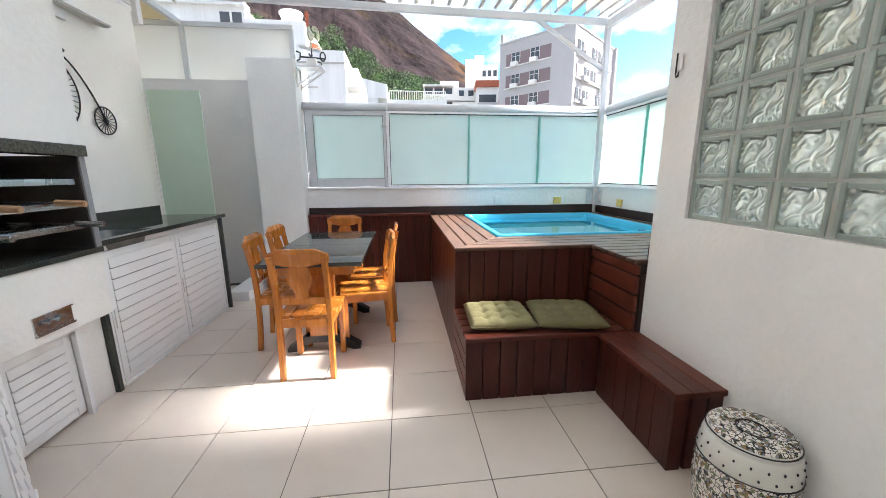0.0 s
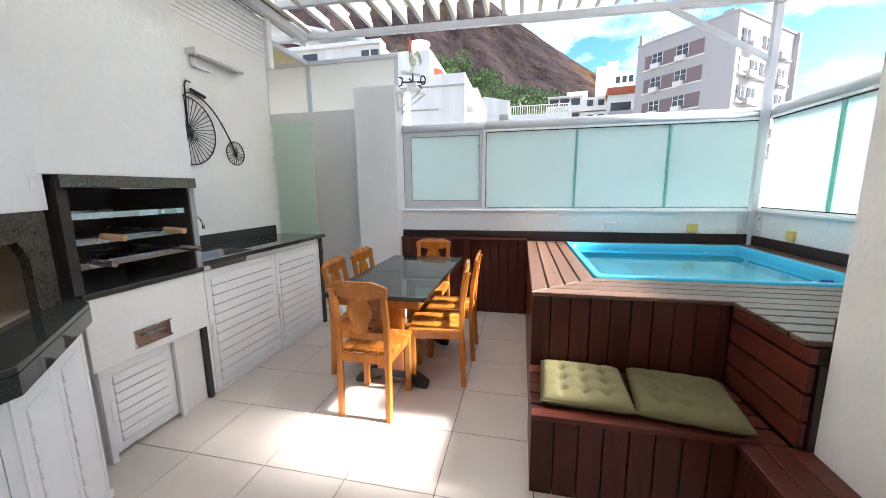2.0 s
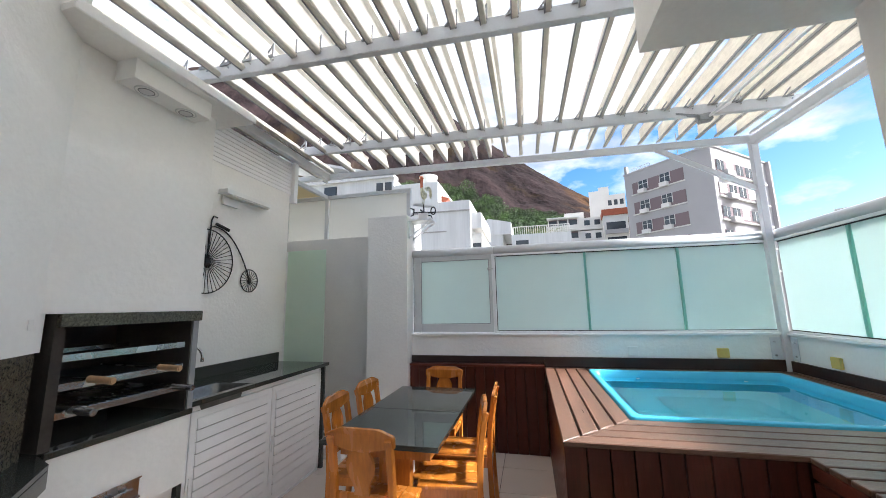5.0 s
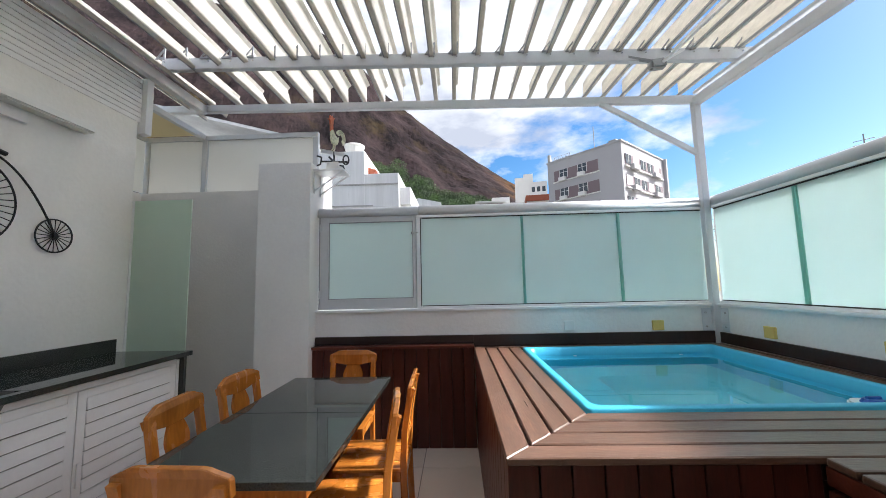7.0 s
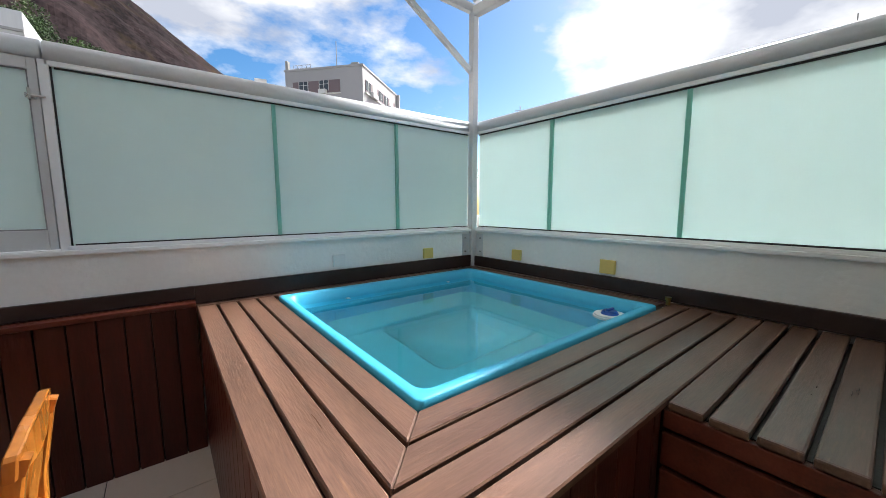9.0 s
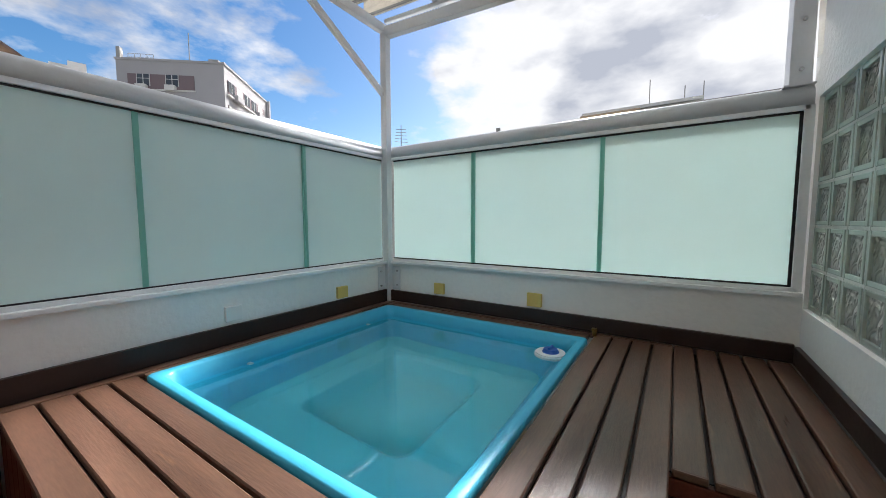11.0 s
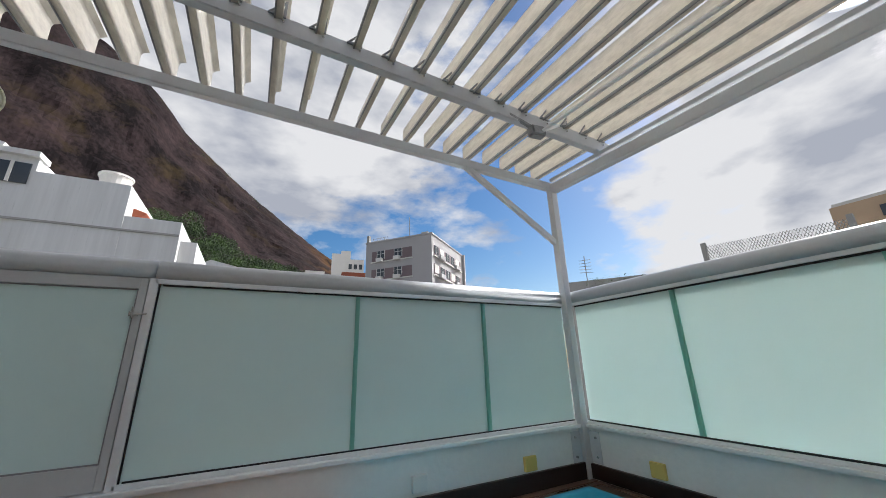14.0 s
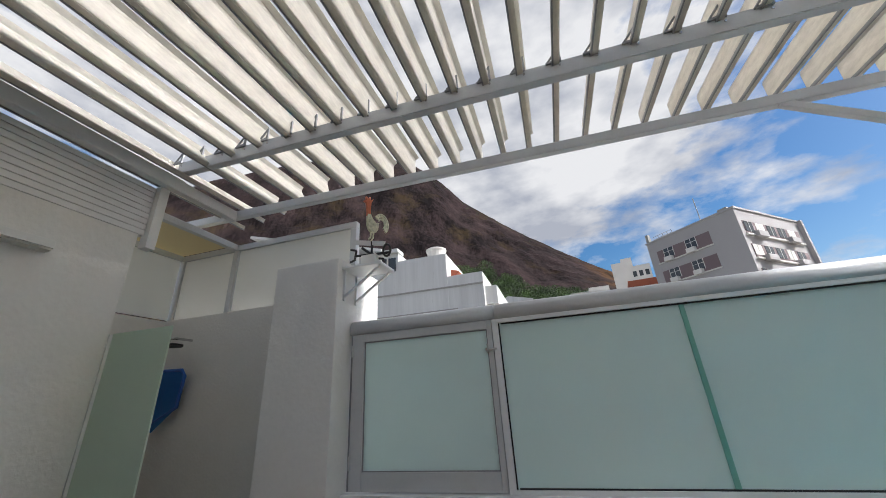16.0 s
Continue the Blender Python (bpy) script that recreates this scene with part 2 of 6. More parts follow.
FROST = glassy("frosted_glass", (0.84, 0.965, 0.94), 0.40, rough=0.25, gloss=0.06)
LOUVRE = glassy("louvre_cream", (0.75, 0.72, 0.655), 0.62, rough=0.3, gloss=0.05, dirt=0.18)
FROST_EDGE = glassy("glass_edge", (0.42, 0.80, 0.70), 0.6, rough=0.2, gloss=0.08)
FROST_GREEN = glassy("green_frosted_glass", (0.80, 0.925, 0.81), 0.5, rough=0.3, gloss=0.06)
MILK_SHEET = glassy("milky_sheet", (0.96, 0.95, 0.90), 0.55, rough=0.3, gloss=0.08)


def clear(name, color, rough=0.0, ior=1.45, bump=0.0, scale=20.0, milk=0.0, wave=0.0):
    m = bpy.data.materials.new(name)
    m.use_nodes = True
    n, l = m.node_tree.nodes, m.node_tree.links
    b = n["Principled BSDF"]
    b.inputs["Base Color"].default_value = (*color, 1)
    b.inputs["Transmission Weight"].default_value = 1.0
    b.inputs["Roughness"].default_value, b.inputs["IOR"].default_value = rough, ior
    if bump:
        co, nz, bp = n.new("ShaderNodeTexCoord"), n.new("ShaderNodeTexNoise"), n.new("ShaderNodeBump")
        nz.inputs["Scale"].default_value, nz.inputs["Detail"].default_value = scale, 1
        nz.inputs["Distortion"].default_value = wave
        bp.inputs["Strength"].default_value, bp.inputs["Distance"].default_value = bump, 0.02 + 0.02 * wave
        l.new(co.outputs["Object"], nz.inputs["Vector"])
        l.new(nz.outputs["Fac"], bp.inputs["Height"])
        l.new(bp.outputs["Normal"], b.inputs["Normal"])
    if milk:
        t, mx = n.new("ShaderNodeBsdfTranslucent"), n.new("ShaderNodeMixShader")
        t.inputs["Color"].default_value = (*color, 1)
        mx.inputs["Fac"].default_value = milk
        l.new(b.outputs["BSDF"], mx.inputs[1])
        l.new(t.outputs["BSDF"], mx.inputs[2])
        l.new(mx.outputs["Shader"], n["Material Output"].inputs["Surface"])
    return m


WATER = clear("water", (1.0, 1.0, 1.0), 0.0, 1.33, bump=0.05, scale=3.0)
BLOCK = clear("wavy_glass", (0.90, 0.97, 0.94), 0.0, 1.45, bump=1.0, scale=15.0, milk=0.28, wave=2.0)
BLOCK_RIM = glassy("smooth_glass_rim", (0.52, 0.60, 0.545), 0.35, rough=0.12, gloss=0.14)
BLOCK_JOINT = material("glass_block_joint", (0.46, 0.48, 0.44), 0.4, vary=0.12, scale=9, bump=0.1)


# ---- building helpers ----
def box(bm, x0, x1, y0, y1, z0, z1, bevel=0.0):
    r = bmesh.ops.create_cube(bm, size=1.0, matrix=Matrix.LocRotScale(((x0 + x1) / 2, (y0 + y1) / 2, (z0 + z1) / 2), None,
                                                                     (abs(x1 - x0), abs(y1 - y0), abs(z1 - z0))))
    if bevel:
        edges = list({e for v in r["verts"] for e in v.link_edges})
        bmesh.ops.bevel(bm, geom=edges, offset=bevel, segments=2, affect="EDGES", profile=0.6)
    return bm


def cube(x0, x1, y0, y1, z0, z1, bevel=0.0):
    return box(bmesh.new(), x0, x1, y0, y1, z0, z1, bevel)


def rod(bm, a, b, r, seg=10, r2=None):
    a, b = Vector(a), Vector(b)
    d = b - a
    m = Matrix.Translation((a + b) / 2) @ d.to_track_quat("Z", "Y").to_matrix().to_4x4()
    bmesh.ops.create_cone(bm, cap_ends=True, segments=seg, radius1=r, radius2=r if r2 is None else r2, depth=d.length, matrix=m)
    return bm


def bar(bm, a, b, w, h, bevel=0.0):
    """A square bar from a to b, w wide and h high."""
    a, b = Vector(a), Vector(b)
    d = b - a
    m = Matrix.Translation((a + b) / 2) @ d.to_track_quat("Y", "Z").to_matrix().to_4x4() @ Matrix.Diagonal((w, d.length, h, 1))
    r = bmesh.ops.create_cube(bm, size=1.0, matrix=m)
    if bevel:
        bmesh.ops.bevel(bm, geom=list({e for v in r["verts"] for e in v.link_edges}), offset=bevel, segments=2, affect="EDGES")
    return bm


def prism(bm, pts, lo, hi, axis="z"):
    """An outline drawn in two axes, pulled from lo to hi along the third."""
    def at(p, v):
        return {"z": (p[0], p[1], v), "y": (p[0], v, p[1]), "x": (v, p[0], p[1])}[axis]
    a = [bm.verts.new(at(p, lo)) for p in pts]
    b = [bm.verts.new(at(p, hi)) for p in pts]
    bm.faces.new(a[::-1])
    bm.faces.new(b)
    for i in range(len(pts)):
        j = (i + 1) % len(pts)
        bm.faces.new((a[i], a[j], b[j], b[i]))
    bmesh.ops.recalc_face_normals(bm, faces=bm.faces)
    return bm


def tube(bm, pts, r, seg=8):
    """A round pipe swept along the points, with shared rings at the bends."""
    p = [Vector(q) for q in pts]
    closed = (p[0] - p[-1]).length < 1e-6
    if closed:
        p = p[:-1]
    n = len(p)
    side, rings = None, []
    for i in range(n):
        before = p[i - 1] if i or closed else p[i]
        after = p[(i + 1) % n] if i < n - 1 or closed else p[i]
        d = (after - before).normalized()
        if side is None:
            side = d.orthogonal().normalized()
        side = (side - d * side.dot(d)).normalized()
        up = d.cross(side)
        rings.append([bm.verts.new(p[i] + (side * math.cos(2 * math.pi * k / seg) + up * math.sin(2 * math.pi * k / seg)) * r) for k in range(seg)])
    for i in range(n if closed else n - 1):
        ra, rb = rings[i], rings[(i + 1) % n]
        for k in range(seg):
            bm.faces.new((ra[k], ra[(k + 1) % seg], rb[(k + 1) % seg], rb[k]))
    if not closed:
        bm.faces.new(rings[0][::-1])
        bm.faces.new(rings[-1])
    return bm


def part(name, bm, mat, parent=None, label="", smooth=False):
    me = bpy.data.meshes.new(name)
    bm.to_mesh(me)
    bm.free()
    if smooth:
        for p in me.polygons:
            p.use_smooth = True
    me.materials.append(mat)
    ob = new(name, me)
    if parent:
        ob.parent = parent
    if label:
        ob["label"] = label
    return ob


def thing(name, label, category, at=(0, 0, 0), group="", kind=""):
    ob = new(name)
    ob.location = at
    ob.empty_display_size = 0.1
    return tagged(ob, label, category, group, kind)


def setting(name, bm, mat, label, category):
    return tagged(part(name, bm, mat), label, category, kind="structure")


def share(name, src, parent, loc):
    """One more object on the mesh of src."""
    ob = new(name, src.data)
    ob.parent = parent
    ob.location = loc
    return ob


# ---- setting: floor, walls, box room ----
floor = setting("floor", cube(-3.1, 1.6, -1.9, 4.4, -0.25, -0.004), GROUT, "beige square floor tiles with thin dark joints", "floor")
setting("wall_left", cube(-2.45, -2.23, 1.6, 3.535, 0, 2.74, 0.004), PLASTER, "white rough plaster wall behind the counter", "wall")
setting("wall_behind_oven", cube(-2.45, -2.23, -1.9, 1.6, 0, 3.2), PLASTER, "white plaster wall behind the oven", "wall")
setting("wall_back", cube(-2.45, 1.47, -2.1, -1.9, 0, 3.2), PLASTER, "white plaster wall closing the terrace", "wall")
setting("wall_shower_side", cube(-3.05, -2.86, 3.4, 4.55, 0, 2.36), PLASTER, "white plaster side wall of the shower corner", "wall")
setting("wall_shower_front", cube(-2.86, -2.45, 3.40, 3.535, 0, 2.36), PLASTER, "short white plaster wall beside the shower", "wall")
setting("wall_shower", cube(-2.86, -1.49, 4.29, 4.48, 0, 2.365, 0.004), PLASTER_GREY, "grey plaster wall of the shower corner", "wall")
setting("wall_pillar", cube(-1.49, -1.005, 3.99, 4.55, 0, 2.525, 0.006), PLASTER, "white plastered pillar beside the glass gate", "pillar")
bm = cube(-1.005, 2.75, 4.145, 4.32, 0, 1.15)
setting("wall_north", bm, PLASTER, "low white plaster parapet under frosted glass", "wall")
setting("wall_east", cube(2.585, 2.75, 1.58, 4.145, 0, 1.15), PLASTER, "low white plaster parapet beside the pool", "wall")
setting("trim_sill_north", cube(-1.003, 2.575, 4.12, 4.26, 1.15, 1.172, 0.004), ALU, "thin white sill under the frosted glass", "sill")
setting("trim_sill_east", cube(2.56, 2.70, 1.585, 4.12, 1.15, 1.172, 0.004), ALU, "thin white sill under the frosted glass", "sill")

# box room with two glass-block windows
WY0, WY1, WZ0, WZ1 = 0.175, 1.36, 1.097, 2.06
bm = cube(1.47, 1.62, -2.1, WY0, 0, 2.47)
box(bm, 1.47, 1.62, WY0, WY1, 0, WZ0)
box(bm, 1.47, 1.62, WY0, WY1, WZ1, 2.47)
box(bm, 1.47, 1.62, WY1, 1.58, 0, 2.47)
setting("wall_room_west", bm, PLASTER, "white rough plaster wall with a glass-block window", "wall")
NX0, NX1 = 1.66, 2.575
bm = cube(1.62, NX0, 1.43, 1.58, 0, 2.47)
box(bm, NX0, NX1, 1.43, 1.58, 0, WZ0)
box(bm, NX0, NX1, 1.43, 1.58, 2.06, 2.47)
prism(bm, [(NX1, 0), (2.75, 0), (2.75, 2.06), (2.68, 2.12), (NX1, 2.26)], 1.43, 1.579, "y")
setting("wall_room_north", bm, PLASTER, "white rough plaster wall facing the pool with glass blocks", "wall")
# unseen wall; its opening is added to let daylight brighten the glass blocks
setting("wall_room_light_gap", box(box(box(cube(3.2, 3.35, -2.1, 1.43, 0, 0.9), 3.2, 3.35, -2.1, 1.43, 2.2, 2.47), 3.2, 3.35, -2.1, -1.2, 0.9, 2.2), 3.2, 3.35, 1.1, 1.43, 0.9, 2.2), PLASTER, "unseen white inner wall of the small room", "wall")
setting("wall_room_rear", cube(1.62, 3.2, -2.1, -1.95, 0, 2.47), PLASTER, "unseen white inner wall of the small room", "wall")
setting("floor_room", cube(1.62, 3.2, -1.95, 1.43, -0.2, 0.0), TILE, "beige floor of the small room", "floor")
bm = bmesh.new()
prism(bm, [(0.80, -2.1), (3.35, -2.1), (3.35, 1.43), (2.45, 1.63), (0.80, 1.63)], 2.47, 2.74, "z")
setting("ceiling", bm, PLASTER, "white plastered roof slab overhanging the entrance", "ceiling")
# unseen slab, added to keep sky light off the right wall and floor
setting("ceiling_rear_shade", cube(-2.45, 0.79, -2.1, -0.30, 3.201, 3.35), PLASTER, "unseen white roof slab added to shade the rear of the terrace", "ceiling")

# tiles
T = 0.45
tile_src = None
for i in range(-7, 4):
    for j in range(-5, 5):
        x0, x1, y0, y1 = i * T, (i + 1) * T, 2.4 + j * T, 2.4 + (j + 1) * T
        if x0 < -3.1 or x0 > 1.47 or y1 > 4.5 or (x1 < -2.0 and y0 < 3.3):
            continue
        if tile_src is None:
            tile_src = part("tile", cube(0.0022, T - 0.0022, 0.0022, T - 0.0022, -0.012, 0.0, 0.0012), TILE, floor)
            tile_src.location = (x0, y0, 0)
        else:
            share("tile", tile_src, floor, (x0, y0, 0))
for i in range(-4, 4):
    for j in range(-9, -5):
        share("tile", tile_src, floor, (i * T, 2.4 + j * T, 0))

# ---- glass fence ----
PANE_Z0, PANE_Z1 = 1.185, 2.02


def pane(parent, a, b, along, plane):
    """A frosted pane from a to b along x or y, with a green cut edge at each end."""
    th = 0.01
    if along == "x":
        p = part("pane", cube(a, b, plane, plane + th, PANE_Z0, PANE_Z1, 0.001), FROST, parent)
    else:
        p = part("pane", cube(plane, plane + th, a, b, PANE_Z0, PANE_Z1, 0.001), FROST, parent)
    return p


def cap_profile(w, h):
    pts = [(-w / 2, 0)]
    for k in range(9):
        a = math.pi * (1 - k / 8)
        pts.append((math.cos(a) * w / 2, h * 0.42 + math.sin(a) * h * 0.58))
    pts.append((w / 2, 0))
    return pts


fence_n = thing("glass_fence", "frosted greenish glass panes in a white aluminium frame on the parapet", "glass fence", (0.9, 4.19, 1.17))
fence_n.location = (0, 0, 0)
FY = 4.172
for a, b in ((-0.03, 0.915), (0.905, 1.795), (1.785, 2.53)):
    pane(fence_n, a, b, "x", FY if a != 0.905 else FY + 0.013)
for x in (0.91, 1.79):
    part("glass_edge", cube(x - 0.012, x + 0.012, FY - 0.004, FY + 0.026, PANE_Z0, PANE_Z1, 0.002), FROST_EDGE, fence_n, "green cut edge of overlapping glass")
bm = bmesh.new()
prism(bm, [(FY + 0.045 + p[0], 2.035 + p[1]) for p in cap_profile(0.13, 0.10)], -0.05, 2.62, "x")
part("cap_rail", bm, SHADED_ALU, fence_n, "rounded white aluminium top rail", True)
part("top_channel", cube(-0.05, 2.53, FY - 0.02, FY + 0.04, 2.012, 2.036, 0.003), ALU, fence_n)
part("bottom_channel", cube(-0.05, 2.53, FY - 0.02, FY + 0.04, 1.172, 1.192, 0.003), ALU, fence_n)
part("gasket", cube(-0.02, 2.53, FY - 0.008, FY - 0.001, 2.004, 2.012), BLACK, fence_n, "thin black rubber seal")
part("gasket", cube(-0.02, 2.53, FY - 0.008, FY - 0.001, 1.192, 1.199), BLACK, fence_n, "thin black rubber seal")
part("gasket", cube(-0.035, -0.028, FY - 0.008, FY - 0.001, 1.192, 2.012), BLACK, fence_n, "thin black rubber seal")
part("end_stile", cube(-0.07, -0.036, FY - 0.02, FY + 0.04, 1.172, 2.036, 0.003), ALU, fence_n)

fence_e = thing("glass_fence", "frosted glass panes in a white aluminium frame beside the pool", "glass fence")
FX = 2.605
for a, b in ((1.63, 2.48), (2.47, 3.35), (3.34, 4.10)):
    pane(fence_e, a, b, "y", FX if a != 2.47 else FX + 0.013)
for y in (2.475, 3.345):
    part("glass_edge", cube(FX - 0.004, FX + 0.026, y - 0.013, y + 0.013, PANE_Z0, PANE_Z1, 0.002), FROST_EDGE, fence_e, "green cut edge of overlapping glass")
bm = bmesh.new()
prism(bm, [(FX + 0.045 + p[0], 2.035 + p[1]) for p in cap_profile(0.13, 0.10)], 1.59, 4.15, "y")
part("cap_rail", bm, SHADED_ALU, fence_e, "rounded white aluminium top rail", True)
part("top_channel", cube(FX - 0.02, FX + 0.04, 1.60, 4.11, 2.012, 2.036, 0.003), ALU, fence_e)
part("bottom_channel", cube(FX - 0.02, FX + 0.04, 1.60, 4.11, 1.172, 1.192, 0.003), ALU, fence_e)
part("end_stile", cube(FX - 0.02, FX + 0.04, 1.585, 1.622, 1.172, 2.036, 0.003), ALU, fence_e)
part("gasket", cube(FX - 0.008, FX - 0.001, 1.63, 4.1, 2.002, 2.012), BLACK, fence_e, "thin black rubber seal")
part("gasket", cube(FX - 0.008, FX - 0.001, 1.63, 4.1, 1.192, 1.201), BLACK, fence_e, "thin black rubber seal")
part("gasket", cube(FX - 0.008, FX - 0.001, 1.622, 1.634, 1.192, 2.012), BLACK, fence_e, "thin black rubber seal")

gate = thing("glass_gate", "closed frosted glass gate in a grey aluminium frame", "gate")
GX0, GX1, GZ0, GZ1 = -0.975, -0.074, 1.178, 2.036
for nm, c in (("stile", (GX0, GX0 + 0.08, FY - 0.015, FY + 0.035, GZ0, GZ1)), ("stile", (GX1 - 0.03, GX1, FY - 0.015, FY + 0.035, GZ0, GZ1)),
              ("top_member", (GX0 + 0.08, GX1 - 0.03, FY - 0.015, FY + 0.035, GZ1 - 0.05, GZ1)),
              ("bottom_member", (GX0 + 0.08, GX1 - 0.03, FY - 0.015, FY + 0.035, GZ0, GZ0 + 0.092))):
    part(nm, cube(*c, 0.003), GREY_ALU, gate)
part("pane", cube(GX0 + 0.08, GX1 - 0.03, FY, FY + 0.008, GZ0 + 0.092, GZ1 - 0.05), FROST, gate)
# dark strips put in for the shaded gap lines of the gate frame
for c in ((GX0 + 0.08, GX0 + 0.086, GZ0 + 0.092, GZ1 - 0.05), (GX1 - 0.036, GX1 - 0.03, GZ0 + 0.092, GZ1 - 0.05),
          (GX0 + 0.086, GX1 - 0.036, GZ1 - 0.056, GZ1 - 0.05), (GX0 + 0.086, GX1 - 0.036, GZ0 + 0.092, GZ0 + 0.098)):
    part("gasket", cube(c[0], c[1], FY - 0.006, FY - 0.001, c[2], c[3]), HOOK_ALU, gate, "thin dark strip for the shaded gap line round the pane")
part("hinge_gap_shade", cube(GX0 - 0.012, GX0 - 0.004, FY - 0.012, FY + 0.02, GZ0, GZ1), HOOK_ALU, gate, "dark strip for the shaded gap at the hinge side")
bm = bmesh.new()
prism(bm, [(FY + 0.045 + p[0], 2.04 + p[1]) for p in cap_profile(0.13, 0.095)], GX0 - 0.025, -0.06, "x")
part("cap_rail", bm, SHADED_ALU, gate, "rounded white aluminium top rail", True)
bm = cube(GX1 - 0.045, GX1 - 0.012, FY - 0.026, FY - 0.015, 1.86, 1.88, 0.002)
rod(bm, (GX1 - 0.04, FY - 0.03, 1.87), (GX1 + 0.02, FY - 0.03, 1.87), 0.005)
rod(bm, (GX1 - 0.03, FY - 0.034, 1.85), (GX1 - 0.03, FY - 0.034, 1.90), 0.005)
part("latch", bm, STEEL, gate, "small steel sliding latch")
for z in (1.28, 1.9):
    part("hinge", rod(bmesh.new(), (GX0 + 0.004, FY - 0.02, z), (GX0 + 0.004, FY - 0.02, z + 0.07), 0.008), GREY_ALU, gate)

# ---- pool and decks ----
DZ = 0.83
deck = thing("pool_deck", "raised wooden deck round the pool with red-stained cladding", "deck")


def plank(parent, x0, x1, y0, y1, z1, mat, name="deck_board", th=0.025):
    return part(name, cube(x0, x1, y0, y1, z1 - th, z1, 0.007), mat, parent)


# mitred boards round the near corner of the pool
bw = (0.835 - 0.432) / 4
for k in range(4):
    i0, i1 = k * bw, (k + 1) * bw - 0.011
    bm = bmesh.new()
    prism(bm, [(0.432 + i0, 2.079 + i0), (0.432 + i1, 2.079 + i1), (0.432 + i1, 4.06), (0.432 + i0, 4.06)], DZ - 0.025, DZ, "z")
    bmesh.ops.bevel(bm, geom=list(bm.edges), offset=0.004, segments=1, affect="EDGES")
    part("deck_board", bm, DECK_Y, deck)
    bm = bmesh.new()
    xe = 2.53
    prism(bm, [(0.4335 + i0, 2.079 + i0), (xe, 2.079 + i0), (xe, 2.079 + i1), (0.4335 + i1, 2.079 + i1)], DZ - 0.025, DZ, "z")
    bmesh.ops.bevel(bm, geom=list(bm.edges), offset=0.004, segments=1, affect="EDGES")
    part("deck_board", bm, DECK_X, deck)
plank(deck, 0.845, 2.53, 4.005, 4.06, DZ, DECK_X)
plank(deck, 0.432, 2.575, 4.068, 4.135, DZ, DECK_X)
plank(deck, 2.415, 2.52, 2.50, 4.0, DZ, DECK_Y)
plank(deck, 2.528, 2.575, 2.08, 4.06, DZ, DECK_Y)
nb = 5
sw = (2.079 - 1.60) / nb
for k in range(nb):
    plank(deck, 1.405, 2.575, 1.60 + k * sw + 0.006, 1.60 + (k + 1) * sw - 0.006, DZ, DECK_X)
part("joist", cube(0.46, 0.80, 2.12, 4.10, 0.74, 0.80), DARK_SKIRT, deck)
part("joist", cube(0.84, 2.56, 2.12, 2.45, 0.74, 0.80), DARK_SKIRT, deck)
part("joist", cube(1.44, 2.56, 1.60, 2.10, 0.74, 0.80), DARK_SKIRT, deck)
# inner carcass that keeps the light out behind the cladding
part("carcass", cube(0.47, 0.80, 2.115, 4.10, 0.0, 0.74), DARK_SKIRT, deck)
part("carcass", cube(0.80, 2.58, 2.115, 2.44, 0.0, 0.74), DARK_SKIRT, deck)
part("carcass", cube(1.445, 2.58, 1.58, 2.115, 0.0, 0.74), DARK_SKIRT, deck)
# vertical cladding: front and side
x = 0.437
while x < 1.40:
    w = 0.0975
    part("cladding_board", cube(x, min(x + w, 1.405), 2.088, 2.112, 0.0, DZ - 0.026, 0.004), RED_WOOD_SHADED, deck)
    x += w + 0.0055
y = 2.092
while y < 4.05:
    part("cladding_board", cube(0.437, 0.461, y, min(y + 0.0975, 4.06), 0.0, DZ - 0.026, 0.004), RED_WOOD_SHADED, deck)
    y += 0.103
# horizontal boards on the side of the notch
for z in (0.40, 0.515, 0.63, 0.745):
    h = 0.10 if z < 0.74 else 0.055
    part("cladding_board", cube(1.412, 1.436, 1.585, 2.085, z, z + h, 0.004), RED_WOOD_X, deck)

ledge = thing("wooden_ledge", "dark red wooden ledge clad with vertical boards along the parapet", "ledge")
x = -1.0
while x < 0.42:
    part("cladding_board", cube(x, min(x + 0.0975, 0.43), 4.062, 4.084, 0.0, 0.832, 0.004), RED_WOOD_SHADED, ledge)
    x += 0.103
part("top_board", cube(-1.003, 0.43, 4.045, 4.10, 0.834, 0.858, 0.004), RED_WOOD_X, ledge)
part("top_board", cube(-1.003, 0.43, 4.106, 4.14, 0.834, 0.858, 0.004), RED_WOOD_X, ledge)
part("carcass", cube(-1.003, 0.43, 4.086, 4.142, 0.0, 0.83), DARK_SKIRT, ledge)
setting("baseboard_north", box(cube(-1.0, 0.431, 4.118, 4.143, 0.862, 0.935, 0.003), 0.431, 2.575, 4.119, 4.143, 0.832, 0.934, 0.003), DARK_SKIRT, "dark red-brown wooden skirting on the parapet", "skirting")
setting("baseboard_east", cube(2.558, 2.583, 1.60, 4.115, 0.834, 0.925, 0.004), DARK_SKIRT, "dark brown wooden skirting on the parapet", "skirting")
setting("baseboard_room", cube(1.48, 2.556, 1.582, 1.604, 0.834, 0.92, 0.004), DARK_SKIRT, "dark brown wooden skirting under the glass blocks", "skirting")

# pool shell
RX0, RX1, RY0, RY1, RZ = 0.835, 2.407, 2.487, 4.0, 0.842
pool = thing("pool", "small square blue fibreglass plunge pool full of water", "pool")


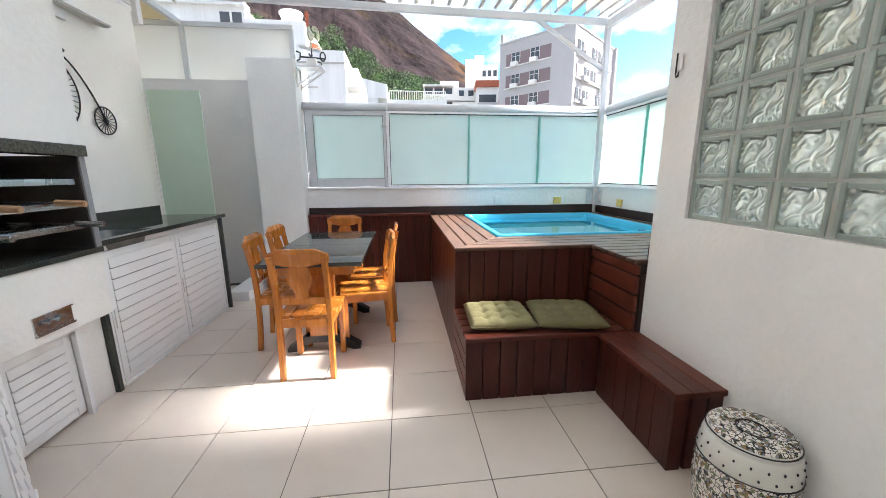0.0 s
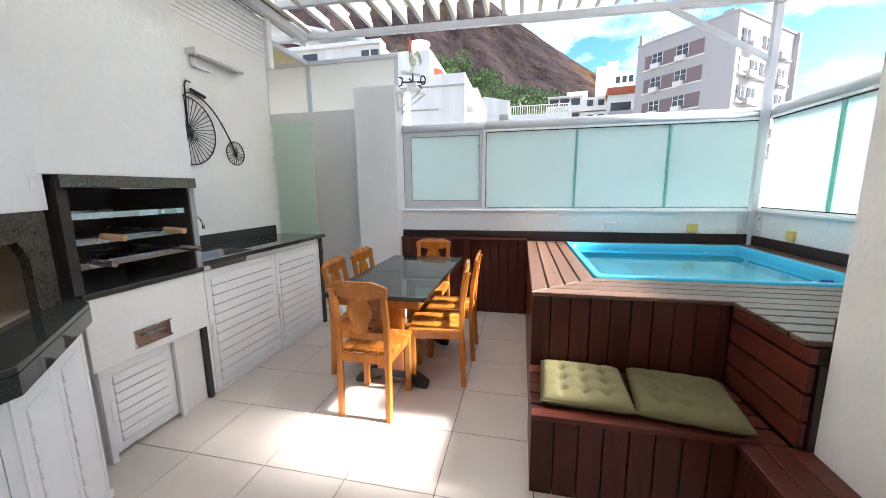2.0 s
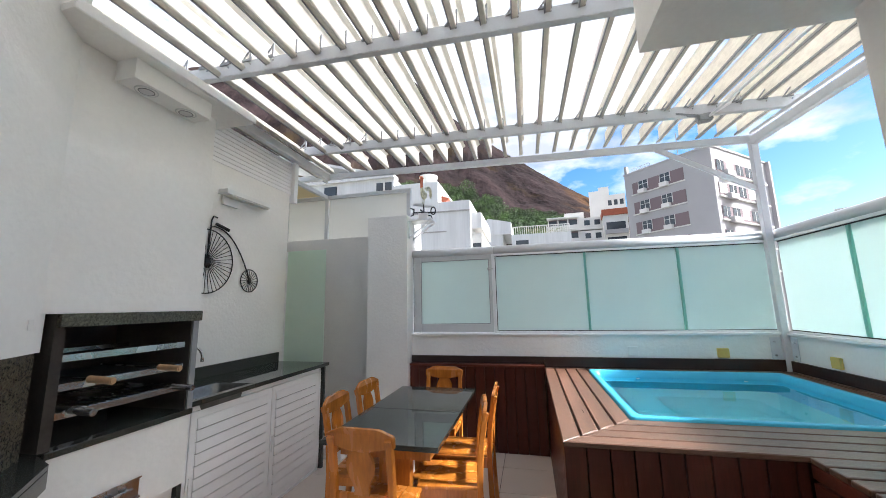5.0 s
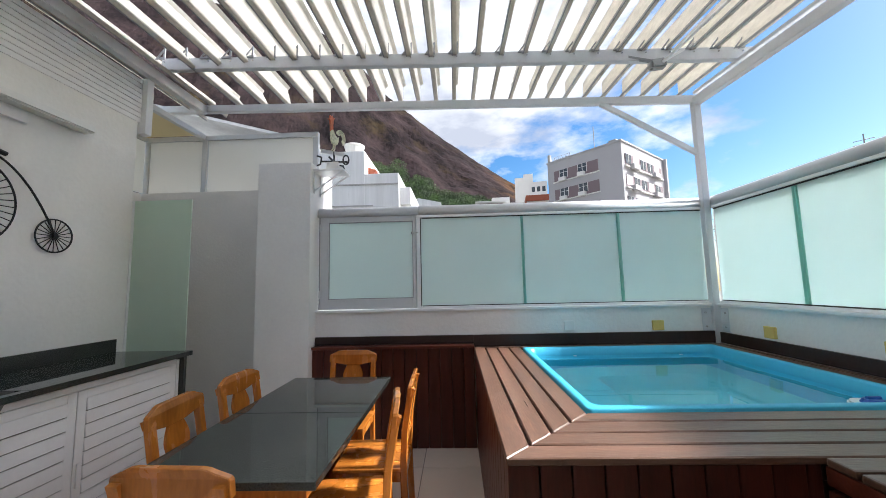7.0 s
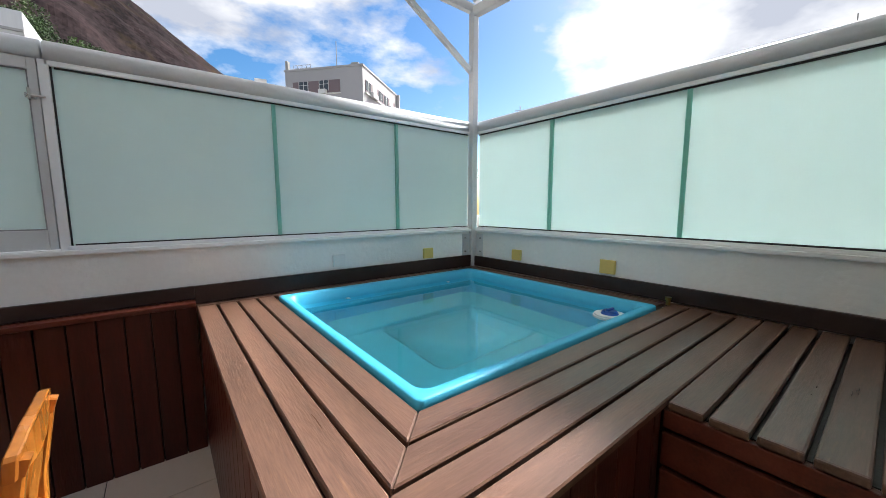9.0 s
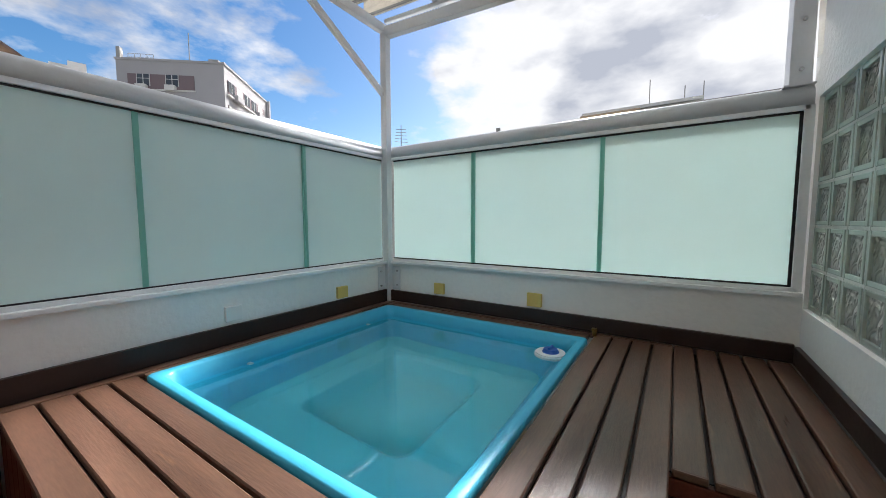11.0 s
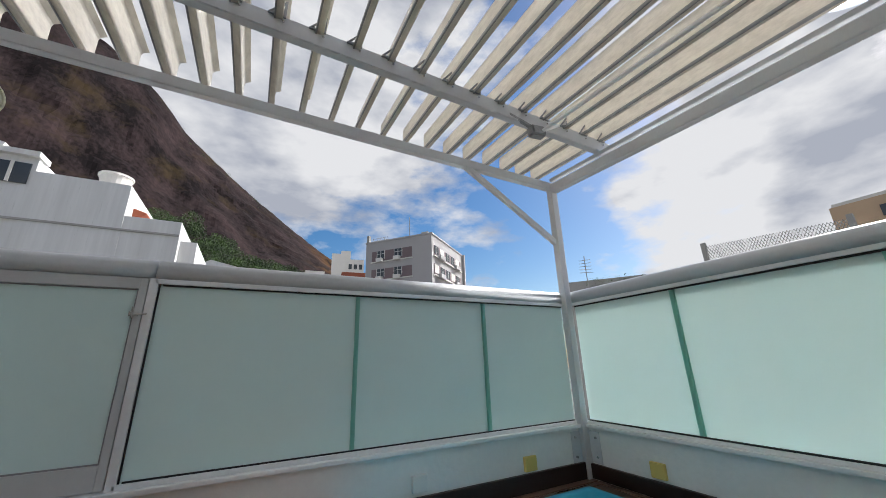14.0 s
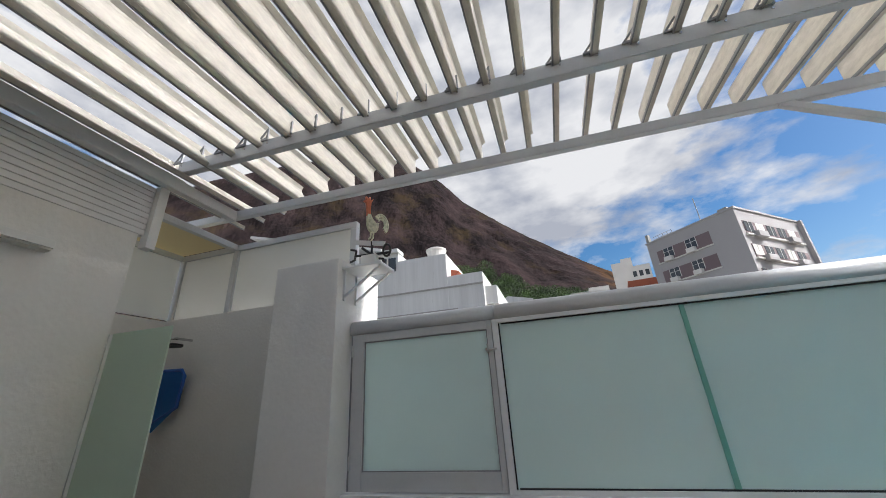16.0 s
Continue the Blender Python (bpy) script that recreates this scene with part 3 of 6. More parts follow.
def rounded(x0, x1, y0, y1, r, z, bm, seg=5):
    vs = []
    for cx, cy, a0 in ((x1 - r, y1 - r, 0), (x0 + r, y1 - r, 90), (x0 + r, y0 + r, 180), (x1 - r, y0 + r, 270)):
        for k in range(seg + 1):
            a = radians(a0 + 90 * k / seg)
            vs.append(bm.verts.new((cx + r * math.cos(a), cy + r * math.sin(a), z)))
    return vs


def loft(bm, loops, cap=False):
    for a, b in zip(loops, loops[1:]):
        for i in range(len(a)):
            j = (i + 1) % len(a)
            bm.faces.new((a[i], a[j], b[j], b[i]))
    if cap:
        bm.faces.new(loops[-1])
    bmesh.ops.recalc_face_normals(bm, faces=bm.faces)


def inset(d, r, z, bm):
    return rounded(RX0 + d, RX1 - d, RY0 + d, RY1 - d, r, z, bm)


bm = bmesh.new()
loft(bm, [inset(0.0, 0.025, RZ - 0.03, bm), inset(0.0, 0.025, RZ - 0.006, bm), inset(0.006, 0.025, RZ, bm), inset(0.040, 0.05, RZ, bm), inset(0.050, 0.055, RZ - 0.010, bm),
          inset(0.066, 0.07, 0.72, bm)])
part("shell", bm, POOL, pool, "bright blue moulded fibreglass shell", True)
bm = bmesh.new()
loft(bm, [inset(0.066, 0.07, 0.72, bm), inset(0.085, 0.07, 0.66, bm), inset(0.10, 0.08, 0.645, bm), inset(0.125, 0.08, 0.64, bm), inset(0.14, 0.08, 0.62, bm), inset(0.17, 0.10, 0.46, bm), inset(0.19, 0.10, 0.445, bm)])
part("lower_wall", bm, POOL_UNDER_LIT, pool, "stepped blue wall under water", True)
bm = bmesh.new()
loft(bm, [inset(0.19, 0.10, 0.446, bm), inset(0.42, 0.08, 0.444, bm), inset(0.44, 0.08, 0.43, bm), inset(0.47, 0.08, 0.26, bm)], True)
part("bottom", bm, POOL_DEEP_LIT, pool, "blue bench and well of the pool, paled for light in the water", True)
bm = bmesh.new()
bm.faces.new(inset(0.057, 0.05, 0.793, bm))
water = part("water", bm, WATER, pool, "clear still water")
water.visible_shadow = False
for p in ((1.25, RY1 - 0.065, 0.72), (2.1, RY1 - 0.065, 0.70)):
    part("jet", rod(bmesh.new(), p, (p[0], p[1] - 0.02, p[2]), 0.014), WHITE_PLASTIC, pool)
fl = thing("pool_floater", "white chlorine floater with a blue cap in the pool", "floater", (2.17, 2.63, 0.793))
bm = bmesh.new()
rod(bm, (0, 0, -0.03), (0, 0, 0.012), 0.085, 28)
bmesh.ops.bevel(bm, geom=list(bm.edges), offset=0.008, segments=2, affect="EDGES")
part("ring", bm, WHITE_PLASTIC, fl, smooth=False)
bm = bmesh.new()
rod(bm, (0, 0, 0.012), (0, 0, 0.03), 0.045, 20, 0.035)
rod(bm, (-0.03, 0, 0.034), (0.03, 0, 0.034), 0.008)
part("cap", bm, BLUE_PLASTIC, fl, "blue screw cap")
vl = thing("brass_valve", "small brass valve stub on the deck", "valve", (2.50, 2.47, DZ))
bm = rod(bmesh.new(), (0, 0, 0), (0, 0, 0.03), 0.012)
rod(bm, (0, 0, 0.03), (0, 0, 0.045), 0.016)
part("stub", bm, BRASS, vl)

for nm, c, mat, lab in (("wall_box", (2.005, 2.10, 4.122, 4.145, 0.945, 1.03), YELLOW, "yellow plastic wall outlet cover"),
                        ("wall_box", (2.562, 2.585, 3.575, 3.665, 0.94, 1.025), YELLOW, "yellow plastic wall outlet cover"),
                        ("wall_box", (2.562, 2.585, 2.81, 2.91, 0.94, 1.03), YELLOW, "yellow plastic wall outlet cover"),
                        ("wall_box", (1.235, 1.325, 4.122, 4.145, 0.955, 1.04), WHITE_PLASTIC, "white plastic wall outlet cover")):
    ob = thing(nm, lab, "wall outlet", group="outlet covers")
    part("cover", cube(*c, 0.005), mat, ob)

# ---- bench with cushions, low bench ----
bench = thing("wooden_bench", "built-in red-stained slatted wooden bench below the pool deck", "bench")
SZ = 0.40
for k in range(5):
    y0 = 1.60 + k * 0.097
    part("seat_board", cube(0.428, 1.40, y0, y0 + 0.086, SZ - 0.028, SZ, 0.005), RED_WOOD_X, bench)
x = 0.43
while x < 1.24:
    part("front_board", cube(x, min(x + 0.0975, 1.245), 1.612, 1.634, 0.0, SZ - 0.03, 0.004), RED_WOOD_SHADED, bench)
    x += 0.103
for z in (0.005, 0.10, 0.195, 0.29):
    part("side_board", cube(0.43, 0.452, 1.636, 2.085, z, z + 0.085, 0.004), RED_WOOD_X, bench)
part("carcass", cube(0.455, 1.40, 1.64, 2.085, 0.0, SZ - 0.03), DARK_SKIRT, bench)
low = thing("low_wooden_bench", "low red-stained wooden bench along the plaster wall", "bench")
LZ = 0.395
for k in range(3):
    x0 = 1.222 + k * 0.083
    part("seat_board", cube(x0, min(x0 + 0.079, 1.468), 0.985, 1.597, LZ - 0.028, LZ, 0.004), RED_WOOD_X, low)
    part("end_board", cube(x0 + 0.012, min(x0 + 0.079, 1.467), 1.0, 1.022, 0.0, LZ - 0.03, 0.004), RED_WOOD_SHADED, low)
y = 1.024
while y < 1.59:
    part("side_board", cube(1.236, 1.258, y, min(y + 0.0955, 1.597), 0.0, LZ - 0.03, 0.004), RED_WOOD_SHADED, low)
    y += 0.10
part("carcass", cube(1.26, 1.466, 1.025, 1.597, 0.0, LZ - 0.03), DARK_SKIRT, low)


def cushion(cx, cy, w, d, turn, lab):
    ob = thing("seat_cushion", lab, "cushion", (cx, cy, SZ), "bench cushions")
    ob.rotation_euler = (0, 0, radians(turn))
    bm = bmesh.new()
    n = 28
    grid = {}
    tufts = [(-0.25 + 0.25 * a, -0.25 + 0.25 * b) for a in range(3) for b in range(3)]
    for side in (1, -1):
        for i in range(n + 1):
            for j in range(n + 1):
                u, v = i / n - 0.5, j / n - 0.5
                e = max(0.0, (1 - (2 * u) ** 6)) ** 0.5 * max(0.0, (1 - (2 * v) ** 6)) ** 0.5
                h = 0.036 * e
                for a, b in tufts:
                    h -= 0.026 * e * math.exp(-((u - a) ** 2 + (v - b) ** 2) / 0.0030) + 0.007 * e * (math.exp(-(u - a) ** 2 / 0.0006) + math.exp(-(v - b) ** 2 / 0.0006)) / 3
                h += 0.004 * e * noise.noise((u * 9 + cx * 5, v * 9, side))
                s = 1 - 0.03 * (1 - abs(2 * u)) * abs(2 * v)
                grid[side, i, j] = bm.verts.new((u * w * s, v * d * (1 - 0.03 * (1 - abs(2 * v)) * abs(2 * u)), 0.036 + side * h))
        for i in range(n):
            for j in range(n):
                q = (grid[side, i, j], grid[side, i + 1, j], grid[side, i + 1, j + 1], grid[side, i, j + 1])
                bm.faces.new(q if side > 0 else q[::-1])
    bmesh.ops.remove_doubles(bm, verts=bm.verts, dist=0.0008)
    part("pad", bm, OLIVE, ob, smooth=True)
    src = None
    for a, b in tufts:
        if src is None:
            bm = bmesh.new()
            bmesh.ops.create_icosphere(bm, subdivisions=1, radius=0.006)
            src = part("tuft_button", bm, OLIVE, ob)
            src.location = (a * w, b * d, 0.046)
        else:
            share("tuft_button", src, ob, (a * w, b * d, 0.046))
    bm = bmesh.new()
    c = [(-w / 2, -d / 2), (w / 2, -d / 2), (w / 2, d / 2), (-w / 2, d / 2), (-w / 2, -d / 2)]
    tube(bm, [(p[0] * 0.985, p[1] * 0.985, 0.036) for p in c], 0.005, 6)
    part("piping", bm, OLIVE, ob)


cushion(0.68, 1.85, 0.40, 0.40, -3, "tufted olive green cushion lying half in sun on the bench")
cushion(1.11, 1.82, 0.42, 0.42, -8, "tufted olive green cushion lying on the wooden bench")

# ---- glass-block windows ----


def block_window(name, lab, cols, rows, cw, ch, at, turn, th=0.08):
    """Glass blocks with pale joints. Local x runs along the wall, z up, the front faces -y."""
    win = thing(name, lab, "window", at, kind="structure")
    win.rotation_euler = (0, 0, radians(turn))
    src = pane_src = None
    j, w = 0.012, 0.020
    for r in range(rows):
        for c in range(cols):
            at_ = (c * cw, 0, r * ch)
            if src is None:
                bm = cube(j / 2, j / 2 + w, 0.0, th, j / 2, ch - j / 2, 0.004)
                box(bm, cw - j / 2 - w, cw - j / 2, 0.0, th, j / 2, ch - j / 2, 0.004)
                box(bm, j / 2 + w, cw - j / 2 - w, 0.001, th - 0.001, j / 2, j / 2 + w, 0.004)
                box(bm, j / 2 + w, cw - j / 2 - w, 0.001, th - 0.001, ch - j / 2 - w, ch - j / 2, 0.004)
                src = o = part("glass_block", bm, BLOCK_RIM, win)
                pane_src = q = part("wavy_pane", cube(j / 2 + w, cw - j / 2 - w, 0.010, th - 0.010, j / 2 + w, ch - j / 2 - w), BLOCK, o, "clear pressed glass with a wavy relief")
            else:
                o = share("glass_block", src, win, at_)
                q = share("wavy_pane", pane_src, o, (0, 0, 0))
            o.visible_shadow = q.visible_shadow = False
    for c in range(cols + 1):
        part("joint", cube(c * cw - j / 2, c * cw + j / 2, 0.004, th - 0.008, 0, rows * ch), BLOCK_JOINT, win)
    for r in range(rows + 1):
        for c in range(cols):
            part("joint", cube(c * cw + j / 2, (c + 1) * cw - j / 2, 0.005, th - 0.009, r * ch - j / 2, r * ch + j / 2), BLOCK_JOINT, win)
    return win


# facing -x: local x runs to -y
block_window("window_1", "window of wavy clear glass blocks in the plaster wall", 6, 5, (WY1 - WY0) / 6, (WZ1 - WZ0) / 5, (1.485, WY1, WZ0), -90)
# facing +y: local x runs to -x
block_window("window_2", "window of wavy clear glass blocks facing the pool", 5, 5, (NX1 - NX0) / 5, (2.06 - WZ0) / 5, (NX1, 1.565, WZ0), 180)

# ---- pergola ----
perg = thing("pergola", "white aluminium pergola with open adjustable louvres over the terrace", "pergola")


FALL = 0.045


def rise(x):
    return 0.020 * (2.55 - x)


def fall(y):
    """How far the roof has sunk at y, away from the front beam."""
    return FALL * (y - 4.1)


part("front_beam", bar(bmesh.new(), (2.60, 4.15, 3.055), (-2.75, 4.15, 3.055 + rise(-2.75)), 0.05, 0.07, 0.004), SHADED_ALU, perg)
part("side_beam", bar(bmesh.new(), (2.555, 1.42, 3.025 + fall(1.42)), (2.555, 4.124, 3.025), 0.06, 0.08, 0.004), SHADED_ALU, perg)
part("upper_rail", bar(bmesh.new(), (2.548, 0.15, 3.105 + fall(0.15)), (2.548, 4.12, 3.105), 0.035, 0.03, 0.003), SHADED_ALU, perg)
part("side_beam", bar(bmesh.new(), (-2.12, 1.95, 3.145), (-2.12, 4.12, 3.125), 0.06, 0.085, 0.004), SHADED_ALU, perg)
CROSS = ((3.62, 3.14), (2.14, 3.085))
for y, zz in CROSS:
    part("cross_beam", bar(bmesh.new(), (2.78, y, zz), (-2.12, y, zz + rise(-2.2) + 0.03), 0.05, 0.10, 0.004), SHADED_ALU, perg)
part("post", cube(2.525, 2.585, 4.105, 4.165, DZ, 3.02, 0.004), SHADED_ALU, perg)
part("base_plate", cube(2.44, 2.524, 4.138, 4.144, 0.93, 1.13, 0.002), SHADED_ALU, perg)
part("base_plate", cube(2.578, 2.584, 4.02, 4.104, 0.93, 1.13, 0.002), SHADED_ALU, perg)
for z in (0.97, 1.09):
    part("bolt", rod(bmesh.new(), (2.47, 4.142, z), (2.47, 4.128, z), 0.008), STEEL, perg)
    part("bolt", rod(bmesh.new(), (2.582, 4.05, z), (2.570, 4.05, z), 0.008), STEEL, perg)
part("brace", bar(bmesh.new(), (2.535, 4.145, 2.54), (1.69, 4.145, 3.05), 0.035, 0.045, 0.003), SHADED_ALU, perg)
part("rear_post", cube(2.60, 2.70, 1.60, 1.68, 2.13, 2.90, 0.004), SHADED_ALU, perg, "flat white aluminium upright with bolt heads")
part("foot_plate", cube(2.58, 2.72, 1.59, 1.70, 2.124, 2.132), SHADED_ALU, perg)
part("bracket", cube(2.518, 2.524, 1.56, 1.72, 2.862, 2.955, 0.002), SHADED_ALU, perg, "flat white joint plate")
part("bolt", rod(bmesh.new(), (2.519, 1.67, 2.90), (2.506, 1.67, 2.90), 0.014), HOOK_ALU, perg)
for z in (2.2, 2.42, 2.65, 2.84):
    part("bolt", rod(bmesh.new(), (2.603, 1.64, z), (2.592, 1.64, z), 0.009), STEEL, perg)

# louvre blades, open and almost upright, along y
PITCH = 0.187
bm = bmesh.new()
prof = [(-x, z) for x, z in ((0.030, 0.0), (0.030, 0.006), (0.004, 0.010), (0.003, 0.128), (-0.004, 0.146), (-0.036, 0.158), (-0.038, 0.152),
                            (-0.010, 0.138), (-0.004, 0.122), (-0.004, 0.004), (0.0, 0.0))]
prism(bm, [(x, z * 1.22) for x, z in prof], 0.15, 4.40, "y")
blade = part("blade", bm, LOUVRE, perg, "cream-white aluminium louvre blade")
nl = 26
# dark strip painted in for the shadow along the folded lower edge
lip = part("blade_lip", cube(-0.036, -0.028, 0.15, 4.40, -0.005, 0.014), HOOK_ALU, blade, "dark strip for the shade under the rolled lower lip")
hook_src = pin_src = None
for k in range(nl):
    x = 2.585 - k * PITCH
    z = 3.205 + rise(x) + fall(0) + (0.004 * math.sin(k * 2.3))
    o = blade if k == 0 else share("blade", blade, perg, (0, 0, 0))
    if k:
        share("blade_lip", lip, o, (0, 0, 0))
    o.location = (x, 0.01 * math.sin(k * 1.7), z)
    tilt = -0.6 + 1.5 * math.sin(k * 0.9)
    if k > 20:
        tilt = -14 * (k - 20)
    o.rotation_euler = (math.atan(FALL), radians(tilt), 0)
    for y, zz in CROSS:
        zb = zz + 0.05 + rise(x) * (1 + 0.03 / 0.1)
        if hook_src is None:
            bm = bmesh.new()
            prism(bm, [(-0.07, 0.0), (0.010, 0.0), (0.012, 0.10), (0.003, 0.10), (-0.004, 0.020), (-0.07, 0.008)], -0.005, 0.005, "y")
            rod(bm, (-0.066, 0, 0.004), (0.006, 0, 0.095), 0.006, 6)
            hook_src = part("hook", bm, HOOK_ALU, perg)
            hook_src.location = (x, y - 0.034, zb - 0.012)
        else:
            share("hook", hook_src, perg, (x, y - 0.034, zb - 0.012))
        if pin_src is None:
            pin_src = part("rivet", rod(bmesh.new(), (0, 0.0, 0), (0, -0.006, 0), 0.006, 8), STEEL, perg)
            pin_src.location = (x, y - 0.025, zb - 0.03)
        else:
            share("rivet", pin_src, perg, (x, y - 0.025, zb - 0.03))
# control rod and gear of the louvres
part("crank_gear", bar(bmesh.new(), (1.98, 3.60, 3.085), (1.86, 3.60, 3.07), 0.07, 0.075, 0.012), HOOK_ALU, perg, "dark grey crank gear under the beam")
part("crank_arm", bar(bmesh.new(), (1.90, 3.60, 3.10), (1.50, 3.61, 3.20), 0.02, 0.025, 0.003), HOOK_ALU, perg)
part("control_rod", bar(bmesh.new(), (1.95, 3.60, 3.09), (2.22, 3.60, 3.24), 0.018, 0.022, 0.003), ALU, perg)
part("control_rod", bar(bmesh.new(), (1.95, 3.58, 3.08), (2.02, 2.14, 3.03), 0.02, 0.02, 0.003), ALU, perg)

for p, top in (((2.225, 1.68, 2.435), (2.31, 1.69, 3.10)), ((1.83, 1.68, 2.264), (1.92, 1.69, 3.10))):
    cord = thing("hanging_cord", "black pull cord with a rubber ball at its end", "cord", group="pull cords of the louvres")
    bm = bmesh.new()
    for s in (-0.004, 0.004):
        rod(bm, (p[0] + s * 0.3, p[1], p[2] + 0.02), (top[0] + s * 2, top[1], top[2]), 0.002, 6)
    part("string", bm, BLACK, cord)
    bm = bmesh.new()
    bmesh.ops.create_uvsphere(bm, u_segments=16, v_segments=10, radius=0.023, matrix=Matrix.Translation(p) @ Matrix.Diagonal((1, 1, 0.85, 1)))
    rod(bm, (p[0], p[1], p[2] + 0.02), (p[0], p[1], p[2] + 0.045), 0.009)
    part("ball", bm, BLACK, cord, smooth=True)

# slatted panel over the left wall
panel = thing("slatted_panel", "white aluminium panel of horizontal slats above the wall", "panel")
for k in range(9):
    z = 2.75 + k * 0.041
    part("slat", bar(bmesh.new(), (-2.25, 1.96, z + 0.018), (-2.25, 3.575, z + 0.018), 0.012, 0.036, 0.002), ALU, panel)
part("post", cube(-2.275, -2.205, 3.578, 3.64, 2.66, 3.13, 0.003), ALU, panel)
part("backing", cube(-2.30, -2.262, 1.96, 3.575, 2.745, 3.12), GREY_ALU, panel)
part("gutter", bar(bmesh.new(), (-2.215, 1.9, 3.215), (-2.215, 3.70, 3.205), 0.10, 0.05, 0.004), GREY_ALU, panel, "grey gutter along the top")


# ---- louvred cabinets ----
def louvre_door(parent, x0, x1, z0, z1, n, handle=True):
    """A white louvred door in the local frame of its cabinet: x along, front at y=0 facing -y."""
    f = 0.045
    bm = cube(x0, x0 + f, 0, 0.024, z0, z1, 0.002)
    box(bm, x1 - f, x1, 0, 0.024, z0, z1, 0.002)
    box(bm, x0 + f, x1 - f, 0.001, 0.023, z0, z0 + f, 0.002)
    box(bm, x0 + f, x1 - f, 0.001, 0.023, z1 - f, z1, 0.002)
    door = part("door", bm, ALU, parent)
    # dark sheet puts the shade between the slats into colour
    part("backing", cube(x0 + f, x1 - f, 0.006, 0.012, z0 + f, z1 - f), CAVITY_SHADE, door, "dark sheet for the shade between the slats")
    h = (z1 - z0 - 2 * f) / n
    for k in range(n):
        z = z0 + f + k * h
        bm = bmesh.new()
        prism(bm, [(-0.007, z + 0.007), (0.001, z + 0.007), (0.004, z + h), (-0.001, z + h)], x0 + f + 0.001, x1 - f - 0.001, "x")
        s = part("slat", bm, ALU, door)
    if handle:
        part("pull", cube(x0 + 0.012, x0 + 0.03, -0.008, 0.0, (z0 + z1) / 2 - 0.06, (z0 + z1) / 2 + 0.06, 0.003), ALU, door)
    return door


cab = thing("sink_cabinet", "white louvred aluminium cabinet under the granite counter", "cabinet", (-1.69, 1.99, 0))
cab.rotation_euler = (0, 0, radians(90))
part("frame", box(box(box(bmesh.new(), 0.0, 0.03, 0, 0.05, 0.012, 0.90, 0.002), 1.395, 1.42, 0, 0.05, 0.012, 0.90, 0.002), 0.03, 1.395, 0.004, 0.05, 0.875, 0.905), ALU, cab)
part("bottom_track", cube(0.03, 1.395, -0.006, 0.04, 0.0, 0.022, 0.002), ALU, cab)
part("body", cube(0.0, 1.42, 0.05, 0.52, 0.0, 0.88), CAVITY_SHADE, cab)
louvre_door(cab, 0.035, 0.735, 0.025, 0.872, 11)
louvre_door(cab, 0.74, 1.39, 0.025, 0.872, 11)
part("granite_strip", cube(-0.032, -0.002, -0.012, 0.03, 0.0, 0.90, 0.002), GRANITE, cab, "narrow dark granite strip")
part("end_strip", cube(1.425, 1.45, -0.03, 0.52, 0.0, 0.918, 0.002), GRANITE, cab, "thin black granite end panel")

top = thing("granite_counter", "polished black granite worktop with a sink", "counter")
CZ = 0.952
bm = cube(-2.225, -1.63, 1.96, 2.03, CZ - 0.03, CZ, 0.002)
box(bm, -2.225, -1.63, 2.47, 3.455, CZ - 0.03, CZ, 0.002)
box(bm, -2.225, -1.96, 2.03, 2.47, CZ - 0.03, CZ, 0.002)
box(bm, -1.68, -1.63, 2.03, 2.47, CZ - 0.03, CZ, 0.002)
part("worktop", bm, GRANITE, top)
part("backsplash", cube(-2.228, -2.205, 1.96, 3.455, CZ, CZ + 0.09, 0.002), GRANITE, top)
bm = bmesh.new()
loft(bm, [rounded(-1.96, -1.68, 2.03, 2.47, 0.05, CZ - 0.002, bm), rounded(-1.95, -1.69, 2.04, 2.46, 0.05, CZ - 0.02, bm), rounded(-1.94, -1.70, 2.05, 2.45, 0.05, CZ - 0.17, bm)], True)
part("sink", bm, SINK_STEEL_SHADED, top, "brushed steel sink bowl", True)
tap = thing("tap", "curved chrome tap at the sink", "tap", (-2.01, 2.235, CZ))
bm = rod(bmesh.new(), (0, 0, 0), (0, 0, 0.035), 0.022, 16)
pts = [(0, 0, 0.03), (0, 0, 0.215)] + [(0.06 - 0.06 * math.cos(a), 0.02 * a / 3, 0.215 + 0.06 * math.sin(a)) for a in [k * math.pi / 8 for k in range(1, 9)]] + [(0.122, 0.02, 0.18)]
tube(bm, pts, 0.010, 10)
part("spout", bm, CHROME, tap, smooth=True)
part("lever", bar(bmesh.new(), (0, 0.01, 0.05), (0.02, 0.055, 0.075), 0.014, 0.014, 0.003), CHROME, tap)

# ---- barbecue ----
bbq = thing("barbecue", "built-in white plastered barbecue with granite lintel", "barbecue")
BX = -1.615
part("lower_body", cube(-2.225, -1.735, 1.31, 1.955, 0.0, 0.53, 0.003), PLASTER, bbq)
# dark sheet stands for the shade in the niche behind the hatch
part("hatch_niche_shade", cube(-1.734, -1.726, 1.375, 1.745, 0.02, 0.51), CAVITY_SHADE, bbq)
part("pier", cube(-1.735, -1.705, 1.776, 1.955, 0.0, 0.53, 0.003), PLASTER, bbq)
part("front", cube(-2.225, BX - 0.01, 1.30, 1.955, 0.53, 0.895, 0.006), PLASTER, bbq)
part("hearth", cube(-2.225, BX + 0.005, 1.30, 1.957, 0.896, 0.925, 0.003), GRANITE, bbq, "polished black granite slab")
part("back_wall", cube(-2.225, -2.19, 1.30, 1.955, 0.925, 1.475), SOOT, bbq)
part("side_wall", cube(-2.19, BX - 0.012, 1.285, 1.325, 0.925, 1.475), SOOT, bbq)
part("side_wall", cube(-2.19, BX - 0.012, 1.915, 1.955, 0.925, 1.42), SOOT, bbq)
